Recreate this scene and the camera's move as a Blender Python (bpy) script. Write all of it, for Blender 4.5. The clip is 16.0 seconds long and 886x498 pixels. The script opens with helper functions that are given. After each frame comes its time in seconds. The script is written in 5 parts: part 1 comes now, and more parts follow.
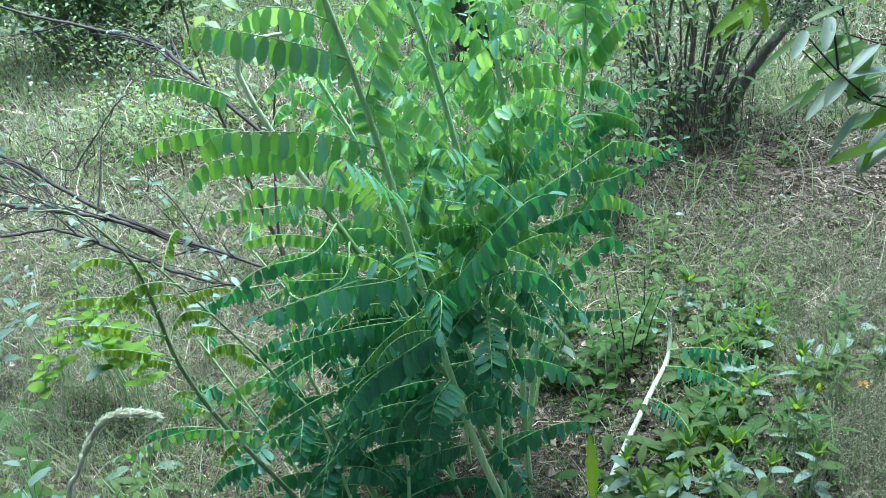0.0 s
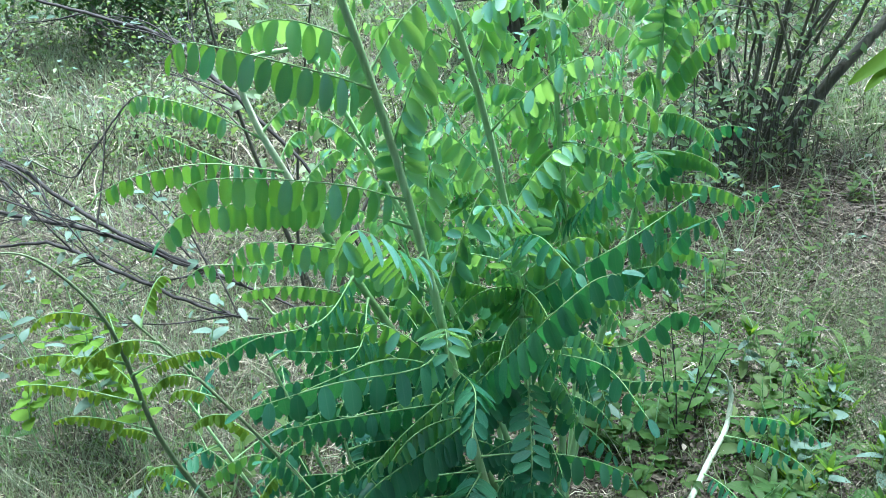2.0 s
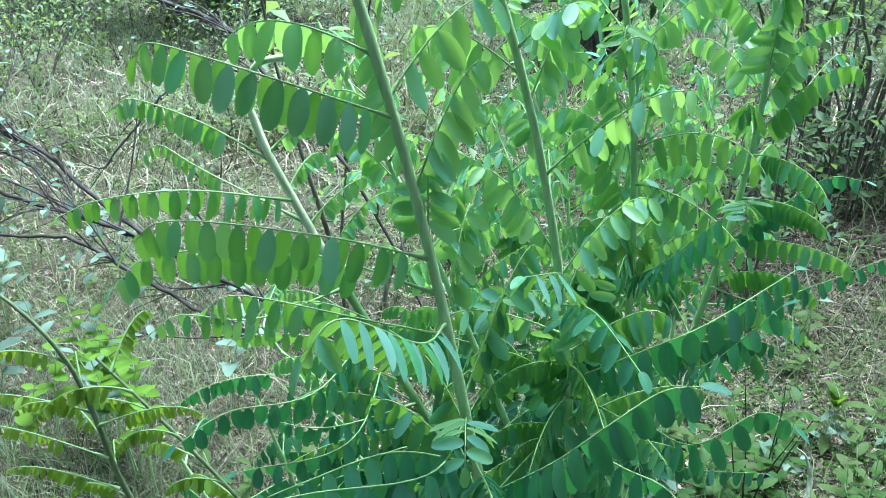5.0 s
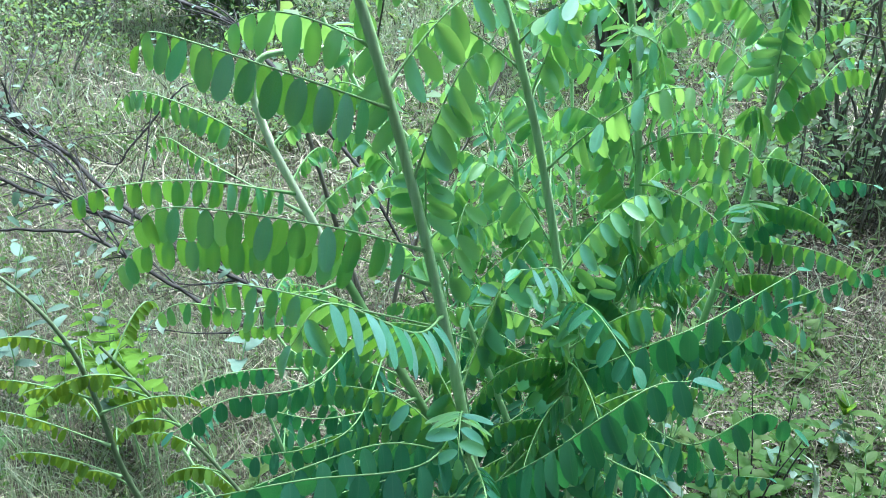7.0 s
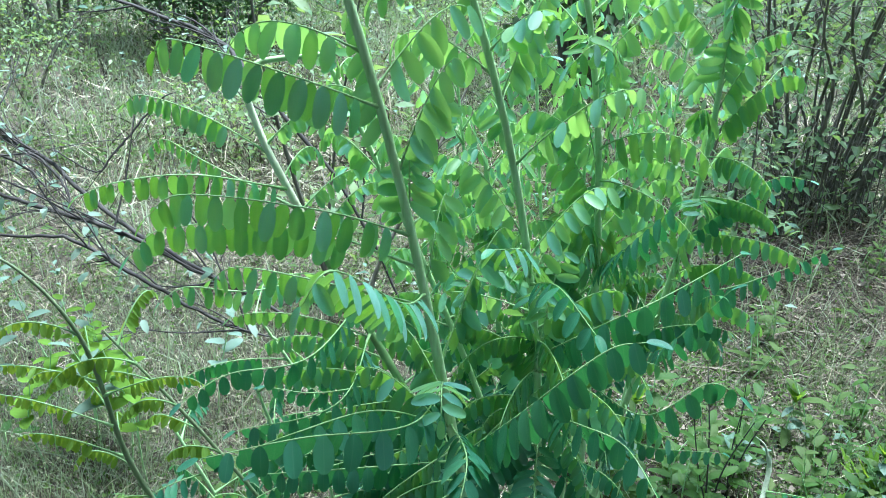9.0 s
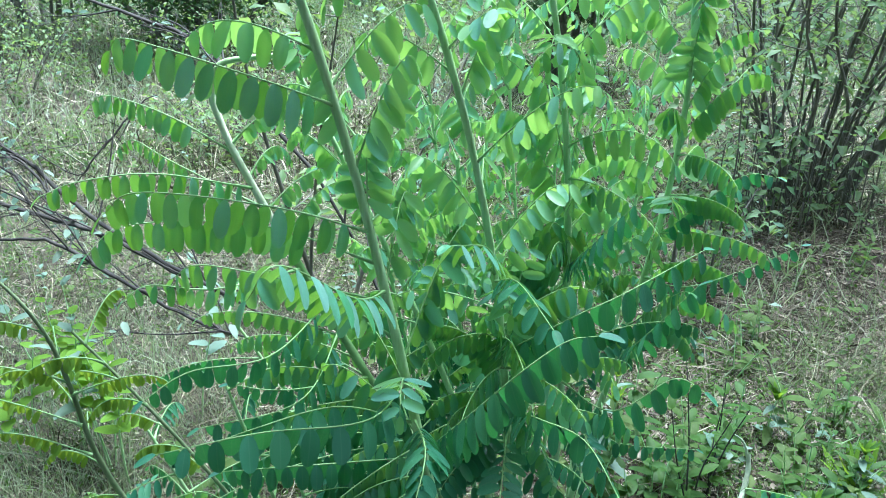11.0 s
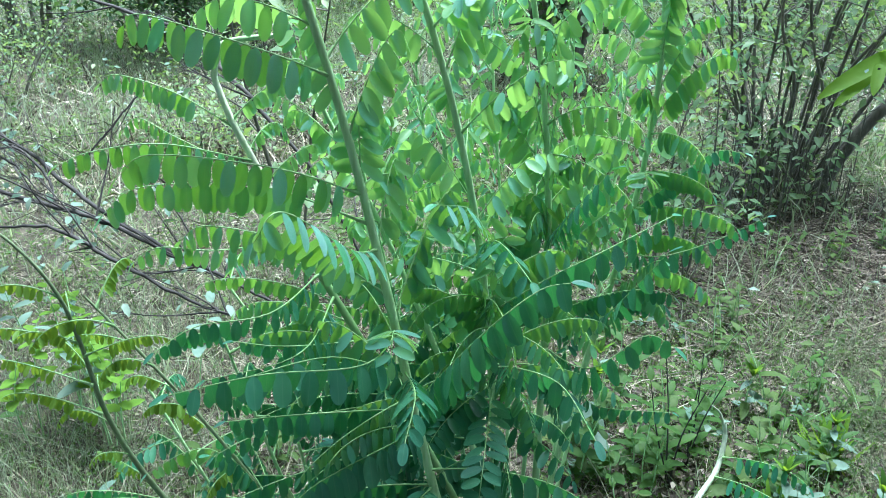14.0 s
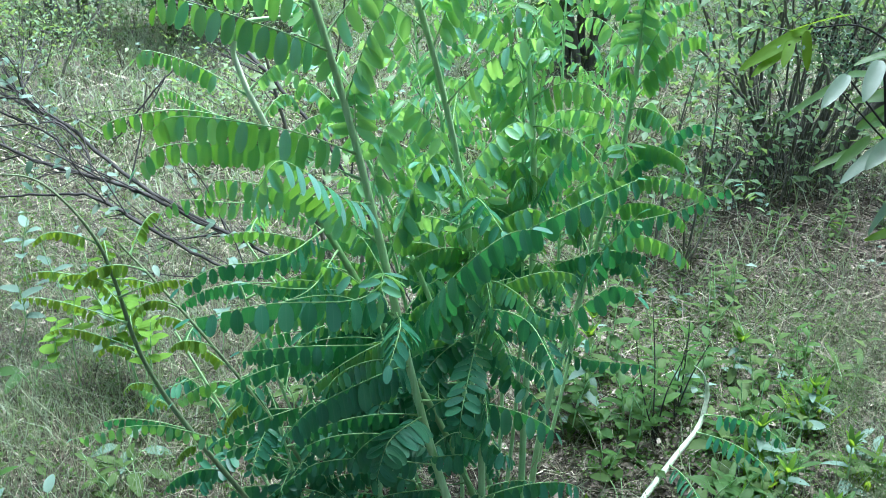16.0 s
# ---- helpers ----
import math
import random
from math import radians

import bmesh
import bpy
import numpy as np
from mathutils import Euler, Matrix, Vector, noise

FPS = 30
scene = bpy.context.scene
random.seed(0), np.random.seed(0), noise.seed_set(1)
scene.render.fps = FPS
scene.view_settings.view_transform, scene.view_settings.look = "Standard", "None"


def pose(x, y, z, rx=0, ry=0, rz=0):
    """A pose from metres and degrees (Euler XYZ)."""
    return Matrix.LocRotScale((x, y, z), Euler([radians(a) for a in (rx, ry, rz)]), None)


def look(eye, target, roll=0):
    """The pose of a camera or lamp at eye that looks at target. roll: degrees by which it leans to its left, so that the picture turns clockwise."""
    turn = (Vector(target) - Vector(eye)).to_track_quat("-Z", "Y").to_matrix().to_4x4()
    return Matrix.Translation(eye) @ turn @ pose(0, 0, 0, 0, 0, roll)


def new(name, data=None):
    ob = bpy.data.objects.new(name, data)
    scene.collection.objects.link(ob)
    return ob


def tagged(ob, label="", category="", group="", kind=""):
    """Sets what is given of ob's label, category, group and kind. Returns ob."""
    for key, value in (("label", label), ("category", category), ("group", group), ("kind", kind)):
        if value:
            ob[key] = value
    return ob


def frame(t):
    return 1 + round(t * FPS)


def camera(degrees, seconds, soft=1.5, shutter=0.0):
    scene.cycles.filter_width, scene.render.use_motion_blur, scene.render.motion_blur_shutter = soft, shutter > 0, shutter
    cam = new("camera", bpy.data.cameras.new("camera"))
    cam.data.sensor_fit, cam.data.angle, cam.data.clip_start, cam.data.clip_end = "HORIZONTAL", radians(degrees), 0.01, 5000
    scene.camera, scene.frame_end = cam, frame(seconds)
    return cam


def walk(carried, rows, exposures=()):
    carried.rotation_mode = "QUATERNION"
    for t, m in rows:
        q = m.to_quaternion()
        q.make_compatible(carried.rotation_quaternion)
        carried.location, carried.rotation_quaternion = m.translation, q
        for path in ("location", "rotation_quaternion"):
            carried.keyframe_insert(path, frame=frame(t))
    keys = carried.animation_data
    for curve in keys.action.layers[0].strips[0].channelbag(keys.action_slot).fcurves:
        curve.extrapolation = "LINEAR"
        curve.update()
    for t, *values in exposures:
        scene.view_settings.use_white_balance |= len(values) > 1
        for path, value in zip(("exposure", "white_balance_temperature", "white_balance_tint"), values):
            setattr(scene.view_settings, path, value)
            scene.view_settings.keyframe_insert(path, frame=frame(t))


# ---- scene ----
cam = camera(57.3, 16.0, 0.9)
PATH = [
    (0, (0.062, -0.065, 1.42), (0.079, 1.739, 0.556), -4.9),
    (0.5, (0.048, 0.025, 1.413), (0.068, 1.826, 0.544), -4.7),
    (1, (0.031, 0.086, 1.408), (0.058, 1.881, 0.528), -4.3),
    (1.5, (0.04, 0.13, 1.399), (0.062, 1.926, 0.518), -3.7),
    (2, (0.059, 0.214, 1.404), (0.0, 2.014, 0.535), -2.9),
    (2.5, (0.08, 0.295, 1.398), (-0.016, 2.094, 0.531), -1.8),
    (3, (0.086, 0.354, 1.398), (-0.071, 2.15, 0.533), -2.0),
    (3.5, (0.083, 0.403, 1.39), (-0.099, 2.198, 0.525), -1.5),
    (4, (0.086, 0.43, 1.383), (-0.114, 2.22, 0.513), -1.1),
    (4.2, (0.083, 0.435, 1.381), (-0.115, 2.223, 0.507), -0.7),
    (6.3, (0.113, 0.45, 1.375), (-0.13, 2.236, 0.509), 0.1),
    (6.5, (0.118, 0.449, 1.374), (-0.125, 2.236, 0.51), 0.3),
    (7, (0.106, 0.438, 1.367), (-0.152, 2.225, 0.507), 0.1),
    (7.5, (0.088, 0.395, 1.376), (-0.166, 2.184, 0.519), 0.1),
    (8, (0.086, 0.353, 1.38), (-0.139, 2.154, 0.539), 0.4),
    (8.5, (0.089, 0.328, 1.377), (-0.119, 2.132, 0.539), 0.4),
    (9, (0.103, 0.336, 1.378), (-0.075, 2.148, 0.55), 0.6),
    (9.2, (0.111, 0.342, 1.375), (-0.073, 2.16, 0.56), 0.5),
    (11.3, (0.153, 0.324, 1.374), (-0.02, 2.14, 0.554), 0.2),
    (11.5, (0.155, 0.317, 1.377), (-0.016, 2.133, 0.558), 0.2),
    (12, (0.155, 0.297, 1.374), (-0.018, 2.116, 0.56), 0.2),
    (12.5, (0.157, 0.281, 1.373), (-0.018, 2.104, 0.568), 0.2),
    (13, (0.162, 0.271, 1.366), (-0.012, 2.092, 0.558), 0.0),
    (13.5, (0.161, 0.258, 1.363), (-0.009, 2.079, 0.555), 0.1),
    (14, (0.162, 0.236, 1.359), (0.01, 2.058, 0.548), 0.1),
    (14.5, (0.167, 0.214, 1.358), (0.013, 2.036, 0.549), 0.3),
    (15, (0.193, 0.175, 1.364), (0.006, 1.994, 0.553), 0.2),
    (15.5, (0.215, 0.122, 1.377), (0.013, 1.935, 0.556), 0.1),
    (16, (0.237, 0.081, 1.377), (0.02, 1.884, 0.539), -0.1),
]
walk(cam, [(t, look(eye, target, roll)) for t, eye, target, roll in PATH], [(0.0, 2.4, 5280, 6), (16.0, 2.4, 5280, 6)])

# ---- world and light ----
world = bpy.data.worlds.new("sky_world")
scene.world = world
world.use_nodes = True
wn = world.node_tree.nodes
sky = wn.new("ShaderNodeTexSky")
sky.sky_type = "NISHITA"
sky.sun_disc = False
sky.sun_elevation, sky.sun_rotation = radians(77), radians(27)
sky.dust_density = 2.0
wn["Background"].inputs["Strength"].default_value = 0.075
world.node_tree.links.new(sky.outputs["Color"], wn["Background"].inputs["Color"])
sun = new("sun", bpy.data.lights.new("sun", "SUN"))
sun.data.energy, sun.data.angle, sun.data.color = 3.2, radians(42), (1.0, 0.96, 0.88)
sun.matrix_world = look((0.6, 1.15, 5.6), (0, 0, 0))

rng = np.random.default_rng(7)


# ---- materials ----
def nodes(name, rough=0.6):
    m = bpy.data.materials.new(name)
    m.use_nodes = True
    nt = m.node_tree
    b = nt.nodes["Principled BSDF"]
    b.inputs["Roughness"].default_value = rough
    return m, nt, b


def ramp(nt, stops):
    r = nt.nodes.new("ShaderNodeValToRGB")
    e = r.color_ramp.elements
    while len(e) < len(stops):
        e.new(0.5)
    for k, (p, c) in zip(e, stops):
        k.position, k.color = p, (*c, 1)
    return r


def noise_at(nt, scale, detail=3.0, coord="Object"):
    tc = nt.nodes.new("ShaderNodeTexCoord")
    n = nt.nodes.new("ShaderNodeTexNoise")
    n.inputs["Scale"].default_value, n.inputs["Detail"].default_value = scale, detail
    nt.links.new(tc.outputs[coord], n.inputs["Vector"])
    return n


def leaf_material(name, stops, glow, share=0.4, rough=0.42, by="island", spec=0.5):
    """Thin leaf: reflects from its face and lets light through, varied leaf by leaf and by a fine mottle."""
    m, nt, b = nodes(name, rough)
    src = nt.nodes.new("ShaderNodeNewGeometry" if by == "island" else "ShaderNodeObjectInfo")
    rnd = src.outputs["Random Per Island" if by == "island" else "Random"]
    n = noise_at(nt, 35.0)
    add = nt.nodes.new("ShaderNodeMath")
    add.operation = "MULTIPLY_ADD"
    add.inputs[1].default_value, add.inputs[2].default_value = 0.5, -0.25
    nt.links.new(n.outputs["Fac"], add.inputs[0])
    tot = nt.nodes.new("ShaderNodeMath")
    tot.operation = "ADD"
    nt.links.new(add.outputs[0], tot.inputs[0])
    nt.links.new(rnd, tot.inputs[1])
    r = ramp(nt, stops)
    nt.links.new(tot.outputs[0], r.inputs["Fac"])
    nt.links.new(r.outputs["Color"], b.inputs["Base Color"])
    b.inputs["Specular IOR Level"].default_value = spec
    tr = nt.nodes.new("ShaderNodeBsdfTranslucent")
    mixc = nt.nodes.new("ShaderNodeMix")
    mixc.data_type = "RGBA"
    mixc.inputs["Factor"].default_value = 0.9
    nt.links.new(r.outputs["Color"], mixc.inputs["A"])
    mixc.inputs["B"].default_value = (*glow, 1)
    nt.links.new(mixc.outputs["Result"], tr.inputs["Color"])
    bump = nt.nodes.new("ShaderNodeBump")
    bump.inputs["Strength"].default_value, bump.inputs["Distance"].default_value = 0.25, 0.002
    n2 = noise_at(nt, 160.0)
    nt.links.new(n2.outputs["Fac"], bump.inputs["Height"])
    nt.links.new(bump.outputs["Normal"], b.inputs["Normal"])
    mix = nt.nodes.new("ShaderNodeMixShader")
    mix.inputs["Fac"].default_value = share
    nt.links.new(b.outputs[0], mix.inputs[1])
    nt.links.new(tr.outputs[0], mix.inputs[2])
    nt.links.new(mix.outputs[0], nt.nodes["Material Output"].inputs["Surface"])
    return m


def plain_material(name, stops, scale, rough=0.8, bump=0.4, island=False, stretch=None):
    """Opaque surface whose colour wanders between the stops, with a fine relief."""
    m, nt, b = nodes(name, rough)
    n = noise_at(nt, scale, 6.0)
    fac = n.outputs["Fac"]
    if stretch:
        mp = nt.nodes.new("ShaderNodeMapping")
        mp.inputs["Scale"].default_value = stretch
        nt.links.new(n.inputs["Vector"].links[0].from_socket, mp.inputs["Vector"])
        nt.links.new(mp.outputs["Vector"], n.inputs["Vector"])
    if island:
        g = nt.nodes.new("ShaderNodeNewGeometry")
        fac = g.outputs["Random Per Island"]
    r = ramp(nt, stops)
    nt.links.new(fac, r.inputs["Fac"])
    nt.links.new(r.outputs["Color"], b.inputs["Base Color"])
    bp = nt.nodes.new("ShaderNodeBump")
    bp.inputs["Strength"].default_value, bp.inputs["Distance"].default_value = bump, 0.004
    n2 = noise_at(nt, scale * 4, 4.0)
    nt.links.new(n2.outputs["Fac"], bp.inputs["Height"])
    nt.links.new(bp.outputs["Normal"], b.inputs["Normal"])
    return m


# the pale bluish stops put sky sheen into the leaf colours
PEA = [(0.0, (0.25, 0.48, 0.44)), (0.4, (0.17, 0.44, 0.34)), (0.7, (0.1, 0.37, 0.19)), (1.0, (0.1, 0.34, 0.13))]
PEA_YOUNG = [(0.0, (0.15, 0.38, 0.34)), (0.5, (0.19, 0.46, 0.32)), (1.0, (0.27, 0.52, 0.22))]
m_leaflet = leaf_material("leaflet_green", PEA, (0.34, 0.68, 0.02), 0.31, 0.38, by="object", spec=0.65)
# old low leaves, darkened in colour for the shade inside the shrub
PEA_OLD_SHADE = [(0.0, (0.028, 0.118, 0.08)), (0.5, (0.05, 0.185, 0.118)), (1.0, (0.09, 0.255, 0.145))]
m_leaf_old_shade = leaf_material("leaf_old_shade", PEA_OLD_SHADE, (0.1, 0.42, 0.06), 0.3, 0.42, spec=0.5)


def midrib(m):
    """A pale fine rib along the middle of a leaflet that lies along its own x."""
    nt = m.node_tree
    b = nt.nodes["Principled BSDF"]
    old = b.inputs["Base Color"].links[0].from_socket
    tc = nt.nodes.new("ShaderNodeTexCoord")
    sep = nt.nodes.new("ShaderNodeSeparateXYZ")
    nt.links.new(tc.outputs["Object"], sep.inputs[0])
    ab = nt.nodes.new("ShaderNodeMath")
    ab.operation = "ABSOLUTE"
    nt.links.new(sep.outputs["Y"], ab.inputs[0])
    mr = nt.nodes.new("ShaderNodeMapRange")
    mr.inputs["From Min"].default_value, mr.inputs["From Max"].default_value = 0.008, 0.022
    mr.inputs["To Min"].default_value, mr.inputs["To Max"].default_value = 0.12, 0.0
    nt.links.new(ab.outputs[0], mr.inputs["Value"])
    mx = nt.nodes.new("ShaderNodeMix")
    mx.data_type = "RGBA"
    nt.links.new(mr.outputs[0], mx.inputs["Factor"])
    nt.links.new(old, mx.inputs["A"])
    mx.inputs["B"].default_value = (0.3, 0.5, 0.28, 1)
    nt.links.new(mx.outputs["Result"], b.inputs["Base Color"])


midrib(m_leaflet)
# older leaflets for low leaves; the shade down there is put into their colour
PEA_MATURE_SHADE = [(0.0, (0.06, 0.19, 0.14)), (0.5, (0.062, 0.24, 0.14)), (1.0, (0.1, 0.3, 0.16))]
m_mature_shade = leaf_material("leaflet_mature_shade", PEA_MATURE_SHADE, (0.1, 0.42, 0.07), 0.28, 0.46, by="object", spec=0.5)
midrib(m_mature_shade)
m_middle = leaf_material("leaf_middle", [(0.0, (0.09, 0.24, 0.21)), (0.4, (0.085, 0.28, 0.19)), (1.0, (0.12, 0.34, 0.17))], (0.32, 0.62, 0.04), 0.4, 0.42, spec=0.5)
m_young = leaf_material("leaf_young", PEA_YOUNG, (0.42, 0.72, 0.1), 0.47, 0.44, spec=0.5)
m_stem = plain_material("stem_green", [(0.3, (0.38, 0.62, 0.27)), (0.55, (0.5, 0.74, 0.38)), (0.8, (0.66, 0.84, 0.55))], 18, 0.55, 0.5, stretch=(12, 12, 0.8))
m_rachis = plain_material("rachis_green", [(0.3, (0.19, 0.37, 0.13)), (0.7, (0.31, 0.5, 0.22))], 40, 0.6, 0.2)
m_ear = leaf_material("ear_pale", [(0.0, (0.6, 0.66, 0.5)), (1.0, (0.78, 0.82, 0.68))], (0.85, 0.88, 0.7), 0.5, 0.7)
m_shoot = plain_material("stem_olive", [(0.3, (0.16, 0.23, 0.11)), (0.7, (0.26, 0.34, 0.18))], 20, 0.65, 0.5, stretch=(8, 8, 1))
m_pale_stem = plain_material("stem_pale", [(0.3, (0.7, 0.78, 0.56)), (0.7, (0.82, 0.88, 0.7))], 25, 0.7, 0.4, stretch=(5, 5, 1))
m_peeled = plain_material("stem_peeled", [(0.3, (0.33, 0.42, 0.29)), (0.7, (0.55, 0.62, 0.49))], 40, 0.7, 0.5)
m_bark = plain_material("bark_grey_brown", [(0.25, (0.07, 0.068, 0.058)), (0.5, (0.14, 0.136, 0.116)), (0.75, (0.25, 0.245, 0.21))], 14, 0.9, 0.8, stretch=(3, 3, 0.6))
m_twig = plain_material("twig_dark", [(0.3, (0.026, 0.025, 0.025)), (0.7, (0.075, 0.072, 0.068))], 30, 0.85, 0.5)
m_soil = plain_material("ground_soil", [(0.25, (0.022, 0.019, 0.013)), (0.45, (0.042, 0.036, 0.025)), (0.6, (0.076, 0.064, 0.046)), (0.78, (0.05, 0.05, 0.03))], 11.0, 0.95, 1.0)
m_straw = plain_material("straw", [(0.0, (0.036, 0.034, 0.024)), (0.5, (0.122, 0.113, 0.077)), (0.8, (0.33, 0.3, 0.21)), (1.0, (0.64, 0.6, 0.46))], 20, 0.8, 0.1, island=True)
m_litter = plain_material("litter", [(0.0, (0.035, 0.029, 0.022)), (0.55, (0.108, 0.09, 0.069)), (0.88, (0.235, 0.2, 0.158)), (1.0, (0.42, 0.38, 0.31))], 20, 0.85, 0.1, island=True)
m_grass = leaf_material("grass_green", [(0.0, (0.15, 0.225, 0.14)), (0.5, (0.3, 0.37, 0.26)), (1.0, (0.48, 0.53, 0.43))], (0.38, 0.48, 0.2), 0.4, 0.5)
m_herb = leaf_material("herb_green", [(0.0, (0.035, 0.075, 0.024)), (0.5, (0.063, 0.108, 0.034)), (1.0, (0.104, 0.15, 0.048))], (0.2, 0.36, 0.04), 0.3, 0.5, spec=0.1)
# pale-leaved weeds, with some reflected sky put into the colour
m_herb_pale = leaf_material("herb_pale", [(0.0, (0.08, 0.15, 0.105)), (0.5, (0.135, 0.215, 0.165)), (1.0, (0.225, 0.31, 0.25))], (0.2, 0.34, 0.1), 0.22, 0.55, spec=0.15)
m_herb_yellow = leaf_material("herb_yellow", [(0.0, (0.09, 0.22, 0.03)), (0.5, (0.14, 0.28, 0.04)), (1.0, (0.2, 0.34, 0.06))], (0.34, 0.5, 0.025), 0.45, 0.5, spec=0.1)
m_shrub = leaf_material("shrub_leaf", [(0.0, (0.08, 0.165, 0.075)), (0.5, (0.145, 0.24, 0.11)), (1.0, (0.24, 0.33, 0.16))], (0.3, 0.44, 0.09), 0.4, 0.5, spec=0.35)
m_dark_leaf = leaf_material("dark_leaf", [(0.0, (0.03, 0.07, 0.03)), (0.5, (0.05, 0.11, 0.04)), (1.0, (0.09, 0.17, 0.06))], (0.12, 0.22, 0.04), 0.25, 0.55, spec=0.2)
m_weed = leaf_material("weed_dark", [(0.0, (0.024, 0.065, 0.02)), (0.5, (0.045, 0.1, 0.03)), (1.0, (0.085, 0.15, 0.046))], (0.15, 0.32, 0.025), 0.3, 0.5, spec=0.12)
m_herb_bright = leaf_material("herb_bright", [(0.0, (0.026, 0.074, 0.02)), (0.5, (0.05, 0.112, 0.028)), (1.0, (0.088, 0.16, 0.042))], (0.18, 0.34, 0.02), 0.34, 0.45, spec=0.1)
m_orange = leaf_material("petal_orange", [(0.0, (0.6, 0.3, 0.03)), (1.0, (0.75, 0.42, 0.05))], (0.7, 0.4, 0.03), 0.35, 0.6)
m_shoot_leaf = leaf_material("shoot_leaf", [(0.0, (0.1, 0.21, 0.035)), (0.5, (0.15, 0.29, 0.05)), (1.0, (0.22, 0.37, 0.075))], (0.4, 0.56, 0.03), 0.4, 0.5, spec=0.35)
m_grey_leaf = leaf_material("grey_shrub_leaf", [(0.0, (0.065, 0.135, 0.07)), (0.5, (0.11, 0.195, 0.1)), (1.0, (0.18, 0.275, 0.14))], (0.26, 0.4, 0.09), 0.42, 0.5, spec=0.3)
m_elder = leaf_material("elder_leaf", [(0.0, (0.06, 0.14, 0.06)), (0.5, (0.1, 0.2, 0.08)), (1.0, (0.16, 0.27, 0.11))], (0.36, 0.58, 0.1), 0.45, 0.45, spec=0.4)
m_elder_pale = leaf_material("elder_leaf_pale", [(0.0, (0.16, 0.25, 0.2)), (0.5, (0.24, 0.34, 0.28)), (1.0, (0.34, 0.44, 0.38))], (0.4, 0.55, 0.25), 0.4, 0.45, spec=0.5)
m_seed = plain_material("seed_pale", [(0.0, (0.11, 0.125, 0.065)), (1.0, (0.21, 0.22, 0.13))], 20, 0.8, 0.1, island=True)


# ---- mesh tools ----
class Buf:
    """Collects quads with a material index, and makes one mesh of them."""

    def __init__(self):
        self.v, self.f, self.m, self.n = [], [], [], 0

    def add(self, v, f, mat=0):
        v, f = np.asarray(v, float).reshape(-1, 3), np.asarray(f, int).reshape(-1, 4)
        self.v.append(v)
        self.f.append(f + self.n)
        self.m.append(np.full(len(f), mat))
        self.n += len(v)
        return self

    def mesh(self, name, mats, base=(0, 0, 0)):
        v, f, mi = np.concatenate(self.v) - np.asarray(base, float), np.concatenate(self.f), np.concatenate(self.m)
        me = bpy.data.meshes.new(name)
        me.vertices.add(len(v))
        me.vertices.foreach_set("co", v.ravel())
        me.loops.add(f.size)
        me.loops.foreach_set("vertex_index", f.ravel())
        me.polygons.add(len(f))
        me.polygons.foreach_set("loop_start", np.arange(0, f.size, 4))
        me.polygons.foreach_set("material_index", mi)
        me.polygons.foreach_set("use_smooth", np.ones(len(f), bool))
        for m in mats:
            me.materials.append(m)
        me.update(calc_edges=True)
        return me


def part(name, buf, mats, parent, label=""):
    """One mesh part under a thing, in the thing's own space."""
    ob = new(name, buf.mesh(name, mats, parent["base"] if "base" in parent else (0, 0, 0)))
    ob.parent = parent
    return tagged(ob, label)


def thing(name, base, label, category, group="", kind=""):
    ob = new(name)
    ob.location = base
    ob.empty_display_size = 0.05
    ob["base"] = [float(c) for c in base]
    return tagged(ob, label, category, group, kind)


def stuff(name, buf, mats, label, category):
    return tagged(new(name, buf.mesh(name, mats)), label, category, kind="stuff")


def smooth_line(pts, n):
    """n points along a Catmull-Rom curve through pts."""
    p = np.asarray(pts, float)
    p = np.vstack([2 * p[0] - p[1], p, 2 * p[-1] - p[-2]])
    out = []
    for u in np.linspace(0, len(p) - 3 - 1e-6, n):
        i, t = int(u), u - int(u)
        a, b, c, d = p[i:i + 4]
        out.append(0.5 * (2 * b + (c - a) * t + (2 * a - 5 * b + 4 * c - d) * t * t + (3 * b - a - 3 * c + d) * t ** 3))
    return np.array(out)


def frames_along(p):
    t = np.gradient(p, axis=0)
    t /= np.linalg.norm(t, axis=1)[:, None] + 1e-12
    ref = np.array([0.0, 0.0, 1.0]) if abs(t[0][2]) < 0.8 else np.array([1.0, 0.0, 0.0])
    s = np.cross(t, ref)
    s /= np.linalg.norm(s, axis=1)[:, None] + 1e-12
    return t, s, np.cross(s, t)


def tube(buf, p, r, sides=6, mat=0, ribs=0.0):
    """A round tapering stalk along p; ribs gives it a grooved section."""
    p = np.asarray(p, float)
    r = np.broadcast_to(np.asarray(r, float), (len(p),))
    t, s, u = frames_along(p)
    a = np.linspace(0, 2 * np.pi, sides, endpoint=False)
    k = 1 + ribs * np.where(np.arange(sides) % 2, -1, 1)
    v = p[:, None] + r[:, None, None] * k[None, :, None] * (np.cos(a)[None, :, None] * s[:, None] + np.sin(a)[None, :, None] * u[:, None])
    i, j = np.meshgrid(np.arange(len(p) - 1), np.arange(sides), indexing="ij")
    j2 = (j + 1) % sides
    f = np.stack([i * sides + j, i * sides + j2, (i + 1) * sides + j2, (i + 1) * sides + j], -1).reshape(-1, 4)
    buf.add(v, f, mat)


